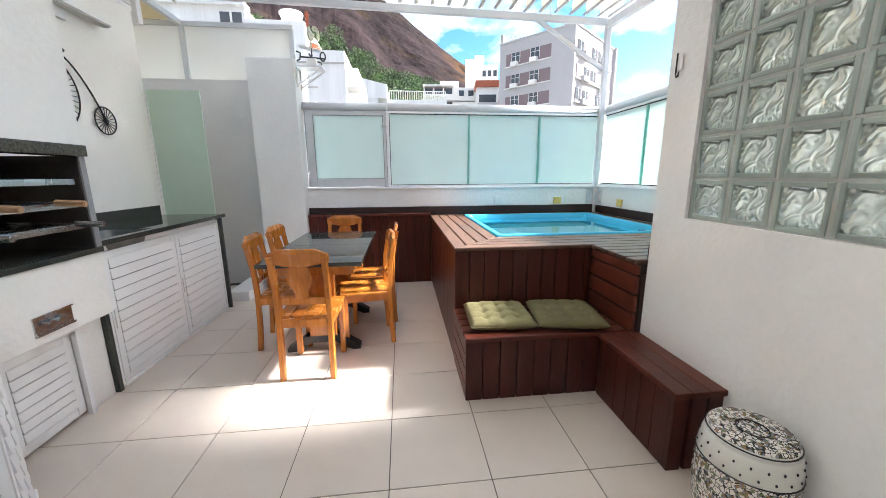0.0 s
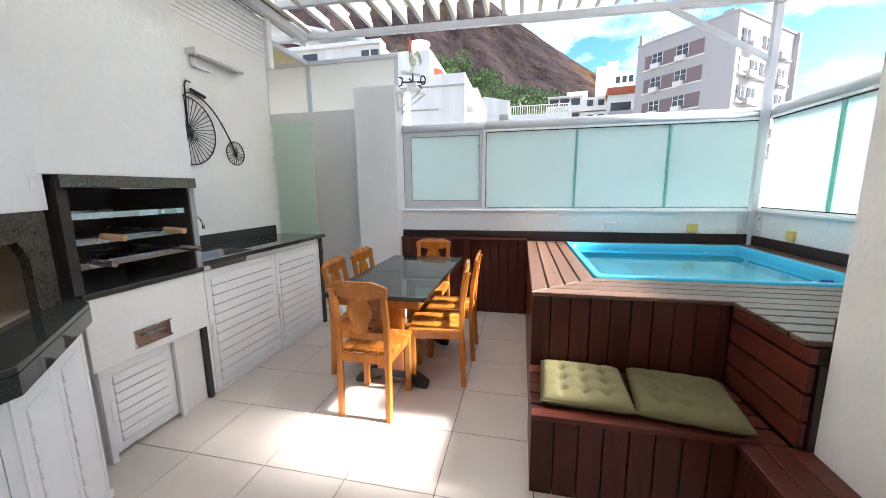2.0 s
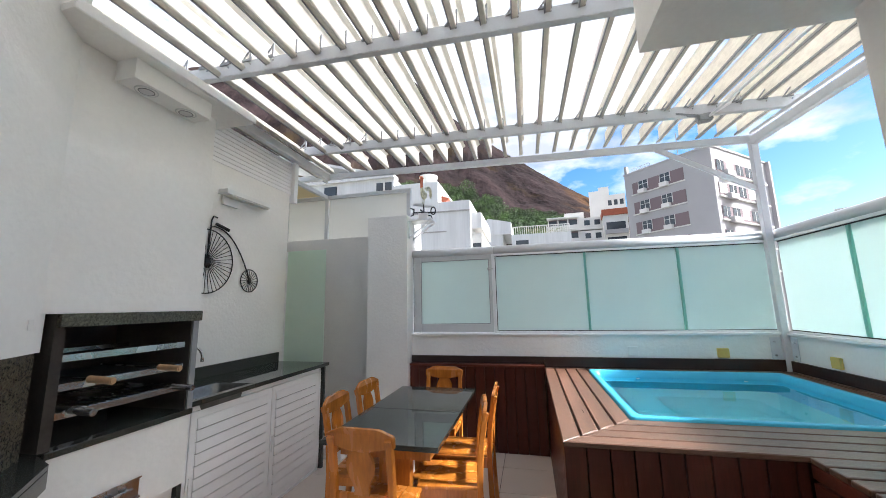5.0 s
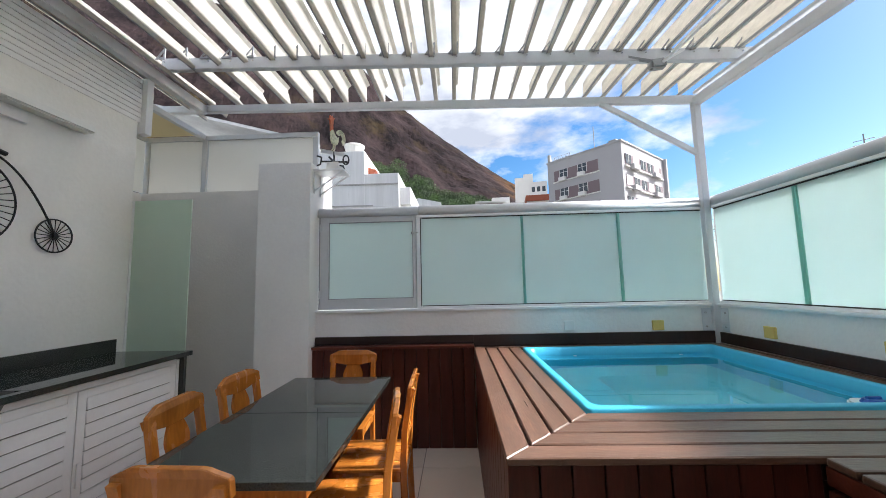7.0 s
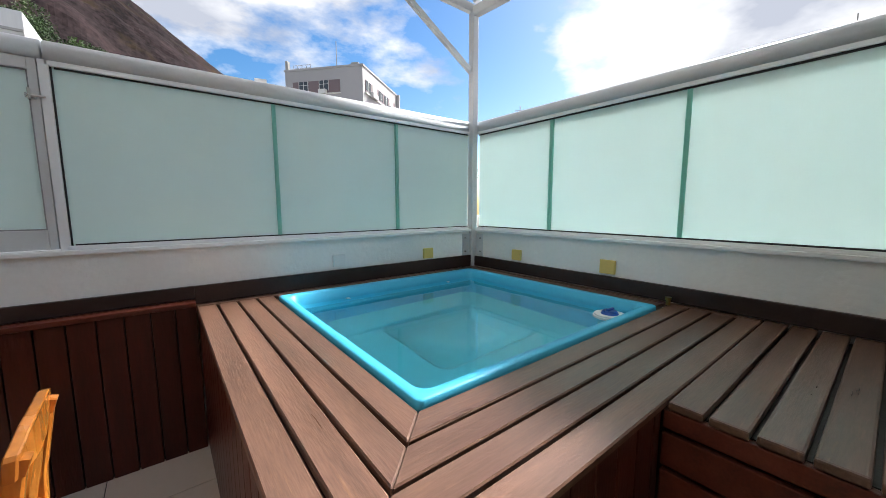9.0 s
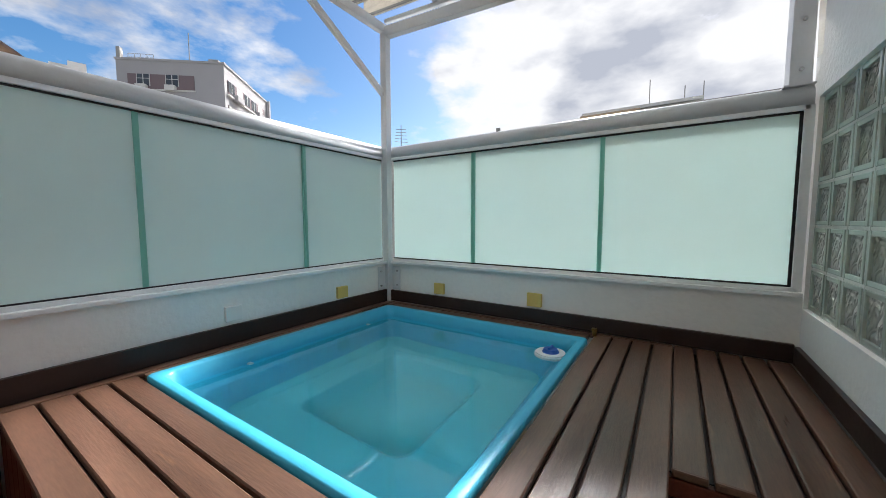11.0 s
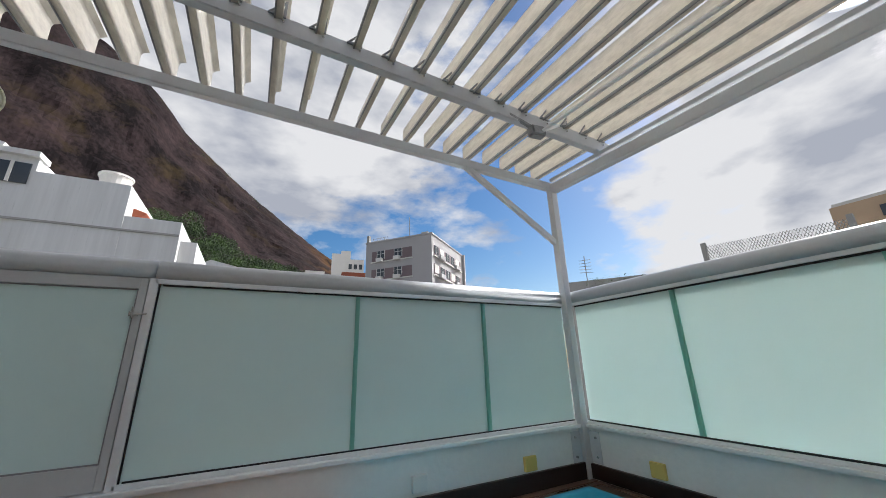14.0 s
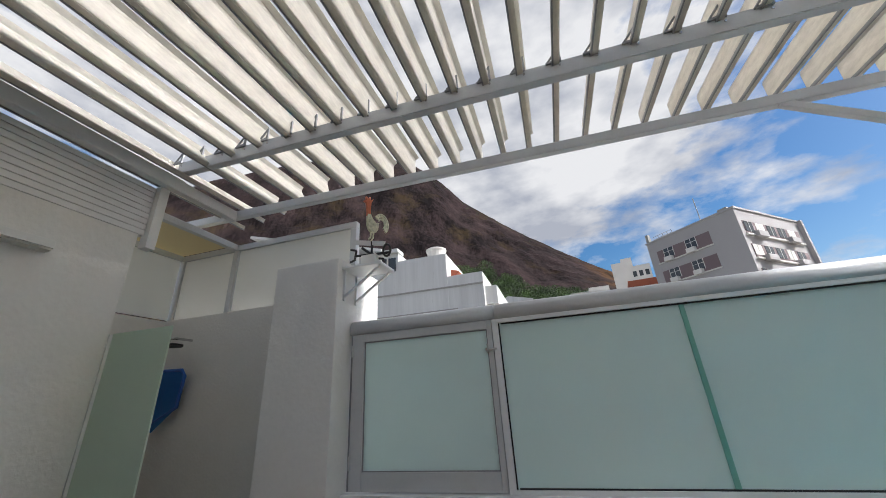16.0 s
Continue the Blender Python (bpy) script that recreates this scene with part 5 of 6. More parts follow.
part("pane", cube(-2.225, -1.765, 3.552, 3.562, 0.05, 2.095, 0.002), FROST_GREEN, shower_glass)
part("wall_channel", cube(-2.244, -2.226, 3.537, 3.566, 0.0, 2.09, 0.001), ALU, shower_glass)
curb = thing("shower_curb", "low white plastered curb of the shower", "curb")
part("block", cube(-1.78, -1.56, 3.60, 4.28, 0.0, 0.10, 0.006), PLASTER, curb)
sh = thing("rain_shower", "dark round shower head on an arm", "shower head")
bm = rod(bmesh.new(), (-2.52, 4.10, 2.105), (-2.52, 4.10, 2.118), 0.10, 24)
part("head", bm, BLACK, sh)
bm = tube(bmesh.new(), [(-2.52, 4.10, 2.118), (-2.52, 4.11, 2.16), (-2.52, 4.15, 2.17), (-2.52, 4.288, 2.17)], 0.010, 8)
part("arm", bm, STEEL, sh)
net = thing("pool_net", "blue pool skimming net leaning in the shower corner", "pool net")
bm = bmesh.new()
prism(bm, [(-2.72, 1.56), (-2.66, 1.52), (-2.46, 1.68), (-2.44, 1.90), (-2.48, 1.945), (-2.66, 1.95), (-2.70, 1.90)], 4.225, 4.231, "y")
part("mesh", bm, glassy("blue_mesh", (0.05, 0.22, 0.55), 0.5, 0.5, 0.05), net, "translucent blue mesh")
bm = bmesh.new()
tube(bm, [(-2.72, 4.228, 1.56), (-2.46, 4.228, 1.68), (-2.44, 4.228, 1.90), (-2.48, 4.228, 1.945), (-2.66, 4.228, 1.95), (-2.70, 4.228, 1.90), (-2.72, 4.228, 1.56)], 0.012, 8)
part("rim", bm, BLUE_PLASTIC, net)
part("pole", rod(bmesh.new(), (-2.72, 4.21, 1.58), (-2.74, 4.10, 0.0), 0.013, 10), STEEL, net)

net.location = (-0.005, 0, -0.005)

# milky sheets in white frames over the shower walls, sheet roof
shade = thing("sheet_screen", "milky sheets in white aluminium frames above the shower wall", "screen")
SY = 4.315
for a, b in ((-2.81, -2.26), (-2.20, -1.12)):
    part("sheet", cube(a, b, SY, SY + 0.006, 2.367, 2.90), MILK_SHEET, shade)
for x in (-2.86, -2.255, -1.115):
    part("stile", cube(x, x + 0.05, SY - 0.02, SY + 0.03, 2.366, 2.90, 0.002), GREY_ALU, shade)
part("top_rail", cube(-2.86, -1.065, SY - 0.02, SY + 0.03, 2.901, 2.95, 0.002), GREY_ALU, shade)
part("sheet", cube(-2.85, -2.844, 3.62, SY - 0.03, 2.367, 2.90), MILK_SHEET, shade)
part("side_rail", cube(-2.87, -2.83, 3.58, SY - 0.021, 2.901, 2.95, 0.002), GREY_ALU, shade)
part("side_rail", bar(bmesh.new(), (-2.24, 3.60, 2.93), (-2.24, SY - 0.02, 2.93), 0.045, 0.05, 0.002), GREY_ALU, shade)
part("roof_sheet", cube(-2.85, -2.24, 3.58, SY - 0.02, 2.953, 2.96), glassy("cream_roof", (0.80, 0.70, 0.46), 0.5, 0.4, 0.05), shade, "cream translucent roof sheet")

# ---- shelf with weather vane on the pillar ----
shelf = thing("wall_shelf", "small white bracket shelf on the pillar", "shelf")
part("board", cube(-1.004, -0.72, 4.03, 4.24, 2.455, 2.472, 0.002), ALU, shelf)
for y in (4.06, 4.21):
    part("brace", bar(bmesh.new(), (-1.0, y, 2.27), (-0.74, y, 2.45), 0.014, 0.014), ALU, shelf)
    part("upright", bar(bmesh.new(), (-0.997, y, 2.25), (-0.997, y, 2.453), 0.014, 0.014), ALU, shelf)
vane = thing("weather_vane", "painted metal rooster weather vane on a white block", "weather vane", (-0.845, 4.14, 2.472))
part("block", cube(-0.055, 0.055, -0.05, 0.05, 0.0, 0.085, 0.004), PLASTER, vane)
bm = bmesh.new()
rod(bm, (0, 0, 0.085), (0, 0, 0.20), 0.008)
rod(bm, (-0.13, 0, 0.11), (0.13, 0, 0.095), 0.009)
rod(bm, (0, -0.13, 0.10), (0, 0.13, 0.10), 0.009)
tube(bm, [(-0.12, 0, 0.15), (-0.13, 0, 0.08), (-0.165, 0, 0.07)], 0.008, 6)
tube(bm, [(-0.12, 0, 0.15), (-0.165, 0, 0.165)], 0.008, 6)
tube(bm, [(0.115 + 0.028 * math.cos(k * math.pi / 6), 0, 0.115 + 0.045 * math.sin(k * math.pi / 6)) for k in range(13)], 0.008, 6)
tube(bm, [(0.03, 0, 0.07), (0.09, 0, 0.055), (0.10, 0, 0.025), (0.08, 0, 0.02)], 0.008, 6)
part("compass_arms", bm, BLACK, vane, "black iron compass arms")
part("arrow", bar(bmesh.new(), (-0.13, 0, 0.215), (0.10, 0, 0.165), 0.012, 0.035, 0.002), GREY_ALU, vane)
ROOST = material("rooster_paint", (0.66, 0.64, 0.48), 0.5, vary=0.5, scale=40, dark=(0.28, 0.30, 0.20))
bm = bmesh.new()
prism(bm, [(-0.045, 0.32), (-0.03, 0.28), (0.0, 0.265), (0.03, 0.275), (0.045, 0.30), (0.055, 0.36), (0.03, 0.35), (0.0, 0.375), (-0.02, 0.41), (-0.045, 0.40)], -0.012, 0.012, "y")
bmesh.ops.bevel(bm, geom=list(bm.edges), offset=0.003, segments=1, affect="EDGES")
rooster = part("rooster", bm, ROOST, vane, "painted green and white rooster body")
rooster.rotation_euler = (0, 0, radians(62))
bm = bmesh.new()
tube(bm, [(-0.01, 0, 0.27), (-0.012, 0, 0.23), (-0.03, 0, 0.205)], 0.006, 6)
tube(bm, [(0.012, 0, 0.27), (0.008, 0, 0.23), (-0.008, 0, 0.20)], 0.006, 6)
part("leg", bm, ROOST, rooster)
bm = bmesh.new()
prism(bm, [(-0.045, 0.39), (-0.018, 0.40), (-0.02, 0.46), (-0.015, 0.50), (0.0, 0.535), (-0.02, 0.52), (-0.025, 0.55), (-0.04, 0.53), (-0.06, 0.54), (-0.055, 0.51), (-0.075, 0.50), (-0.055, 0.49), (-0.048, 0.44)], -0.009, 0.009, "y")
part("neck", bm, material("rooster_red", (0.55, 0.13, 0.05), 0.5, vary=0.3, scale=50), rooster, "orange-red neck and comb")
for k in range(3):
    r = 0.075 - k * 0.018
    bm = bmesh.new()
    tube(bm, [(0.045 + 0.035 + r * math.cos(a) * 0.75, 0, 0.36 + r * math.sin(a)) for a in [radians(q) for q in range(150, -70, -20)]], 0.009 - k * 0.001, 6)
    part("tail_feather", bm, ROOST, rooster)

# ---- distance ----
setting("ground", cube(-700, 700, -700, 700, -22.5, -22.0), material("ground", (0.27, 0.26, 0.23), 0.9, vary=0.4, scale=0.05), "distant ground far below the terrace", "ground")

ROCK = material("granite_cliff", (0.030, 0.0205, 0.0205), 0.95, vary=0.5, spec=0.05, scale=0.045, bump=0.6, bump_scale=0.5, stretch=(1, 1, 0.22), dark=(0.006, 0.0045, 0.005), spread=(0.40, 0.62))
n_, l_ = ROCK.node_tree.nodes, ROCK.node_tree.links
co_, nz_, rp_, mx_ = n_.new("ShaderNodeTexCoord"), n_.new("ShaderNodeTexNoise"), n_.new("ShaderNodeValToRGB"), n_.new("ShaderNodeMixRGB")
nz_.inputs["Scale"].default_value, nz_.inputs["Detail"].default_value = 0.03, 8
nz_.inputs["Roughness"].default_value = 0.65
rp_.color_ramp.elements[0].position, rp_.color_ramp.elements[1].position = 0.54, 0.66
l_.new(co_.outputs["Object"], nz_.inputs["Vector"])
l_.new(nz_.outputs["Fac"], rp_.inputs["Fac"])
l_.new(rp_.outputs["Color"], mx_.inputs["Fac"])
pb_ = n_["Principled BSDF"]
l_.new(pb_.inputs["Base Color"].links[0].from_socket, mx_.inputs["Color1"])
mx_.inputs["Color2"].default_value = (0.034, 0.024, 0.012, 1)
oc_, om_, og_ = n_.new("ShaderNodeSeparateXYZ"), n_.new("ShaderNodeMapRange"), n_.new("ShaderNodeMath")
og_.operation = "MULTIPLY"
om_.inputs["From Min"].default_value, om_.inputs["From Max"].default_value = 28, 62
l_.new(co_.outputs["Object"], oc_.inputs["Vector"])
l_.new(oc_.outputs["X"], om_.inputs["Value"])
l_.new(om_.outputs["Result"], og_.inputs[0])
on_, or_ = n_.new("ShaderNodeTexNoise"), n_.new("ShaderNodeValToRGB")
on_.inputs["Scale"].default_value, on_.inputs["Detail"].default_value = 0.06, 6
or_.color_ramp.elements[0].position, or_.color_ramp.elements[1].position = 0.44, 0.58
l_.new(co_.outputs["Object"], on_.inputs["Vector"])
l_.new(on_.outputs["Fac"], or_.inputs["Fac"])
l_.new(or_.outputs["Color"], og_.inputs[1])
ox_ = n_.new("ShaderNodeMixRGB")
ox_.inputs["Color2"].default_value = (0.085, 0.044, 0.018, 1)
l_.new(og_.outputs["Value"], ox_.inputs["Fac"])
l_.new(mx_.outputs["Color"], ox_.inputs["Color1"])
l_.new(ox_.outputs["Color"], pb_.inputs["Base Color"])


def ridge(az):
    d = az + 26
    if d < 0:
        return 36.5 - 0.010 * d * d
    if d < 14:
        return 36.5 - 0.0345 * d * d
    return 29.7 - 0.66 * (d - 14)


bm = bmesh.new()
rows_, cols_ = 46, 240
gridv = []
for i in range(rows_):
    r = 170 + 190 * (i / (rows_ - 1)) ** 0.8
    line = []
    for j in range(cols_):
        az = -80 + 108 * j / (cols_ - 1)
        f = (i / (rows_ - 1))
        el = ridge(az)
        base = 6.0
        e = base + (el - base) * (1 - (1 - f) ** 1.5)
        z = 1.6 + math.tan(radians(e)) * r
        p = Vector((math.sin(radians(az)) * r, math.cos(radians(az)) * r, z))
        g = noise.fractal(Vector((p.x * 0.03, p.y * 0.03, p.z * 0.01)), 0.9, 2.1, 6) * (5.0 if i < rows_ - 1 else 1.5)
        p += Vector((p.x, p.y, 0)).normalized() * g
        p.z += noise.fractal(p * 0.08, 0.8, 2.0, 4) * 1.0
        line.append(bm.verts.new(p))
    gridv.append(line)
for i in range(rows_ - 1):
    for j in range(cols_ - 1):
        bm.faces.new((gridv[i][j], gridv[i][j + 1], gridv[i + 1][j + 1], gridv[i + 1][j]))
back = [bm.verts.new((v.co.x * 1.15, v.co.y * 1.15, -20)) for v in gridv[-1]]
for j in range(cols_ - 1):
    bm.faces.new((gridv[-1][j], gridv[-1][j + 1], back[j + 1], back[j]))
setting("backdrop_mountain", bm, ROCK, "bare dark granite mountain with patches of scrub", "mountain")

LEAF = material("foliage", (0.052, 0.105, 0.02), 0.7, vary=0.6, scale=0.22, bump_scale=2.0, dark=(0.010, 0.026, 0.006), spread=(0.4, 0.62))


def foliage(bm, c, r, count, rng, flat=0.75):
    """A ragged crown of small leaf clumps."""
    for _ in range(count):
        v = Vector((rng.gauss(0, 1), rng.gauss(0, 1), rng.gauss(0, 1))).normalized() * r * rng.uniform(0.55, 1.05)
        v.z *= flat
        p = Vector(c) + v
        s = r * rng.uniform(0.045, 0.11)
        a, b = Vector((rng.uniform(-1, 1), rng.uniform(-1, 1), rng.uniform(-1, 1))).normalized(), Vector((rng.uniform(-1, 1), rng.uniform(-1, 1), rng.uniform(-1, 1))).normalized()
        q = [bm.verts.new(p + k) for k in (a * s, b * s * 0.8, -a * s * 0.9, -b * s)]
        bm.faces.new(q)


rng = random.Random(4)
bm = bmesh.new()
for k in range(230):
    az = rng.uniform(-20, 11)
    el_top = 19.6 - 0.0 * az if az < -8 else 18.6 - 0.36 * (az + 8)
    f = rng.uniform(0, 1) ** 0.7
    e = 10.0 + (el_top - 10.0) * f
    r = 115 + 45 * f
    x, y, z = math.sin(radians(az)) * r, math.cos(radians(az)) * r, 1.5 + math.tan(radians(e)) * r - 2.2
    foliage(bm, (x, y, z), rng.uniform(2.0, 4.0), 420, rng)
woods = part("woods", bm, LEAF)
tagged(woods, "dense green trees at the foot of the mountain", "trees", kind="stuff")
bm = bmesh.new()
for k in range(120):
    az = rng.uniform(-20, 9)
    r = 352 + rng.uniform(-10, 0)
    e = ridge(az) + rng.uniform(-0.9, 0.05)
    foliage(bm, (math.sin(radians(az)) * r, math.cos(radians(az)) * r, 1.6 + math.tan(radians(e)) * r), rng.uniform(1.0, 2.4), 34, rng)
tagged(part("ridge_scrub", bm, LEAF), "thin scrub along the mountain ridge", "shrubs", kind="stuff")
bm = bmesh.new()
for k in range(60):
    az = rng.uniform(28, 60)
    r = 240
    e = 8.6 + 0.8 * math.sin(az * 0.35) if az < 40 else 7.0
    foliage(bm, (math.sin(radians(az)) * r, math.cos(radians(az)) * r, 1.6 + math.tan(radians(e * rng.uniform(0.7, 1))) * r - 3), rng.uniform(3, 6), 60, rng)
tagged(part("far_hill_trees", bm, LEAF), "far wooded hill beyond the roofs", "trees", kind="stuff")

# buildings
WHITE_STAIN = material("stained_white_wall", (0.62, 0.62, 0.61), 0.85, vary=0.16, scale=0.9, bump=0.1, bump_scale=5, stretch=(2.6, 2.6, 0.14), wear=(0.33, 0.32, 0.31))
GREY_WALL = material("grey_building_wall", (0.37, 0.355, 0.355), 0.85, vary=0.06, scale=0.4)
TAUPE = material("taupe_panel", (0.175, 0.128, 0.132), 0.8, vary=0.08, scale=0.5)
WINDOW_DARK = material("dark_window", (0.05, 0.06, 0.07), 0.15, vary=0.4, scale=0.6)
OFFWHITE = material("offwhite_wall", (0.66, 0.64, 0.60), 0.85, vary=0.08, scale=0.5)
ORANGE = material("orange_wall", (0.56, 0.27, 0.035), 0.85, vary=0.10, scale=0.5, stretch=(1, 1, 0.4))
TERRACOTTA = material("terracotta", (0.36, 0.10, 0.05), 0.85, vary=0.2, scale=1.5)
CONCRETE = material("concrete", (0.34, 0.33, 0.31), 0.9, vary=0.25, scale=0.6)


def building(name, lab, at, turn):
    b = thing(name, lab, "building", at)
    b.rotation_euler = (0, 0, radians(turn))
    return b


# grey apartment block with taupe panels: local origin at the near corner, x along the front to the left, y along the flank
gx, gy, gtop = 23.6, 49.5, 20.7
gb = building("apartment_block", "grey apartment block with taupe panels and window air conditioners", (gx, gy, 0), 0)
fdir = Vector((15.9 - gx, 58.6 - gy)).normalized()
ang = math.degrees(math.atan2(fdir.y, fdir.x))
gb.rotation_euler = (0, 0, radians(ang))
FW, FD = 12.0, 14.2
part("wall", cube(0, FW, -FD, 0, -22, gtop), GREY_WALL, gb)
part("parapet", cube(-0.15, FW + 0.1, -FD - 0.1, 0.12, gtop, gtop + 0.25), GREY_WALL, gb)
for fl_ in range(5):
    zt = gtop - 1.55 - fl_ * 3.05
    part("panel", cube(3.4, FW - 1.2, 0.0, 0.06, zt - 1.75, zt), TAUPE, gb)
    part("ledge", cube(3.3, FW - 1.0, 0.0, 0.16, zt - 1.9, zt - 1.75), OFFWHITE, gb)
    for wx in (5.2, 8.4):
        w = part("window", cube(wx, wx + 1.35, 0.061, 0.10, zt - 1.35, zt - 0.02), WINDOW_DARK, gb)
        bm = cube(wx + 0.64, wx + 0.71, 0.101, 0.13, zt - 1.35, zt - 0.02)
        box(bm, wx - 0.06, wx, 0.061, 0.13, zt - 1.4, zt)
        box(bm, wx + 1.35, wx + 1.41, 0.061, 0.13, zt - 1.4, zt)
        box(bm, wx, wx + 1.35, 0.101, 0.13, zt - 0.55, zt - 0.5)
        part("frame", bm, OFFWHITE, w)
        part("air_conditioner", cube(wx + 0.2, wx + 1.3, 0.10, 0.65, zt - 1.95, zt - 1.32, 0.03), OFFWHITE, gb)
    # flank
    part("panel", cube(-0.06, 0.0, -FD + 1.0, -0.8, zt - 1.75, zt), TAUPE, gb)
    part("ledge", cube(-0.30, 0.0, -FD + 0.8, -0.6, zt - 1.95, zt - 1.75), OFFWHITE, gb)
    for k, wy in enumerate((-2.6, -5.0, -7.4, -9.8, -12.2)):
        w = part("window", cube(-0.10, -0.061, wy, wy + 1.7, zt - 1.4, zt - 0.05), OFFWHITE if (k + fl_) % 3 == 1 else WINDOW_DARK, gb)
        part("frame", cube(-0.13, -0.101, wy + 0.8, wy + 0.88, zt - 1.4, zt - 0.05), OFFWHITE, w)
    for wy in (-4.0, -11.2):
        part("air_conditioner", cube(-0.75, -0.10, wy, wy + 2.0, zt - 2.1, zt - 1.4, 0.03), GREY_WALL, gb)
part("fin", cube(-0.5, 0.3, -FD - 0.5, -FD, -22, gtop + 0.2), GREY_WALL, gb)
bm = bmesh.new()
for k in range(5):
    rod(bm, (8.2 + k * 0.7, -0.6, gtop + 0.2), (8.2 + k * 0.7, -0.6, gtop + 1.0), 0.04, 6)
rod(bm, (8.2, -0.6, gtop + 1.0), (11.0, -0.6, gtop + 1.0), 0.04, 6)
rod(bm, (8.2, -0.6, gtop + 0.6), (11.0, -0.6, gtop + 0.6), 0.04, 6)
part("railing", bm, STEEL, gb)
part("antenna", rod(bmesh.new(), (4.6, -1.5, gtop), (4.6, -1.5, gtop + 4.2), 0.05, 6), CONCRETE, gb)
part("roof_box", cube(FW - 0.5, FW - 0.1, -0.5, 0.0, gtop + 0.2, gtop + 1.5), CONCRETE, gb)
part("roof_box", cube(0.8, 1.9, -1.2, -0.4, gtop + 0.2, gtop + 0.7), CONCRETE, gb)

# white neighbour right behind the terrace
nbh = building("neighbour_house", "white rendered neighbour house with weathered parapets", (0, 15, 0), 0)
part("wall", cube(-14, -5.45, 0.05, 6, -22, 7.35), WHITE_STAIN, nbh)
part("parapet", cube(-5.45, -3.35, 0.0, 5, -22, 6.95), WHITE_STAIN, nbh)
part("parapet", cube(-3.35, -1.95, 0.02, 5, -22, 5.98), WHITE_STAIN, nbh)
part("bay", cube(-1.95, -1.52, 0.4, 4, -22, 4.55), OFFWHITE, nbh)
part("bay_parapet", cube(-1.95, -1.50, 0.3, 4, 4.75, 5.45), WHITE_STAIN, nbh)
part("coping", cube(-14, -5.4, -0.12, 0.5, 7.35, 7.5), WHITE_STAIN, nbh)
part("groove", cube(-14, -1.95, -0.03, 0.0, 5.50, 5.56), CONCRETE, nbh)
part("groove", cube(-14, -3.0, -0.03, 0.0, 4.62, 4.67), CONCRETE, nbh)
part("roof_slope", bar(bmesh.new(), (-13.5, 1.5, 9.6), (-6.2, 1.5, 7.6), 3.0, 0.12), WHITE_STAIN, nbh)
part("window", cube(-9.0, -8.35, 0.0, 0.045, 6.6, 7.2), WINDOW_DARK, nbh)
w = part("window", cube(-6.3, -5.55, 0.0, 0.045, 6.55, 7.15), WINDOW_DARK, nbh)
part("frame", cube(-5.95, -5.88, -0.02, 0.0, 6.55, 7.15), OFFWHITE, w)
for z in (3.6, 4.62):
    part("window", cube(-1.9, -1.55, 0.27, 0.299, z, z + 0.5) if z < 4 else cube(-1.9, -1.55, 0.36, 0.39, 3.0, 3.45), WINDOW_DARK, nbh)
bm = bmesh.new()
prism(bm, [(-3.34, 6.0), (-3.0, 6.30), (-3.0, 6.34), (-3.34, 6.45)], 0.6, 2.2, "y")
part("awning", bm, TERRACOTTA, nbh, "faded terracotta awning")
tank = thing("water_tank", "small white round water tank on the neighbour roof", "water tank", (-4.05, 16.0, 6.95))
bm = bmesh.new()
rod(bm, (0, 0, 0.1), (0, 0, 0.55), 0.32, 20, 0.42)
rod(bm, (0, 0, 0.55), (0, 0, 0.62), 0.45, 20)
part("drum", bm, OFFWHITE, tank)
part("stand", cube(-0.3, 0.3, -0.3, 0.3, 0, 0.1), CONCRETE, tank)

# low white houses
lowh = building("white_house", "low white houses with flat roofs behind the fence", (0, 36, 0), 0)
part("wall", cube(-4.6, -1.9, 0, 6, -22, 9.3), WHITE_STAIN, lowh)
bm = bmesh.new()
prism(bm, [(-4.6, 9.3), (-3.3, 10.1), (-1.0, 9.6), (-1.0, 8.4), (-4.6, 8.4)], -0.1, 6, "y")
part("roof", bm, WHITE_STAIN, lowh)
part("wall", cube(-1.0, 4.6, -0.5, 6, -22, 8.2), WHITE_STAIN, lowh)
part("window", cube(-0.6, 0.6, -0.56, -0.5, 6.9, 7.6), WINDOW_DARK, lowh)
bm = bmesh.new()
for k in range(26):
    x = -0.8 + 5.3 * k / 25
    rod(bm, (x, -0.3, 8.2), (x, -0.3, 9.0), 0.03, 5)
rod(bm, (-0.8, -0.3, 9.0), (4.5, -0.3, 9.0), 0.035, 5)
part("railing", bm, OFFWHITE, lowh)
bm = bmesh.new()
for k in range(22):
    foliage(bm, (0.6 + 3.9 * k / 22, 0.4, 8.6), 0.42, 40, rng)
tagged(part("planter_shrubs", bm, material("yellow_green_leaf", (0.16, 0.17, 0.03), 0.7, vary=0.5, scale=3)), "yellow-green shrubs along the roof terrace", "shrubs", kind="stuff")
bpy.data.objects["planter_shrubs"].location = (0, 36, 0)

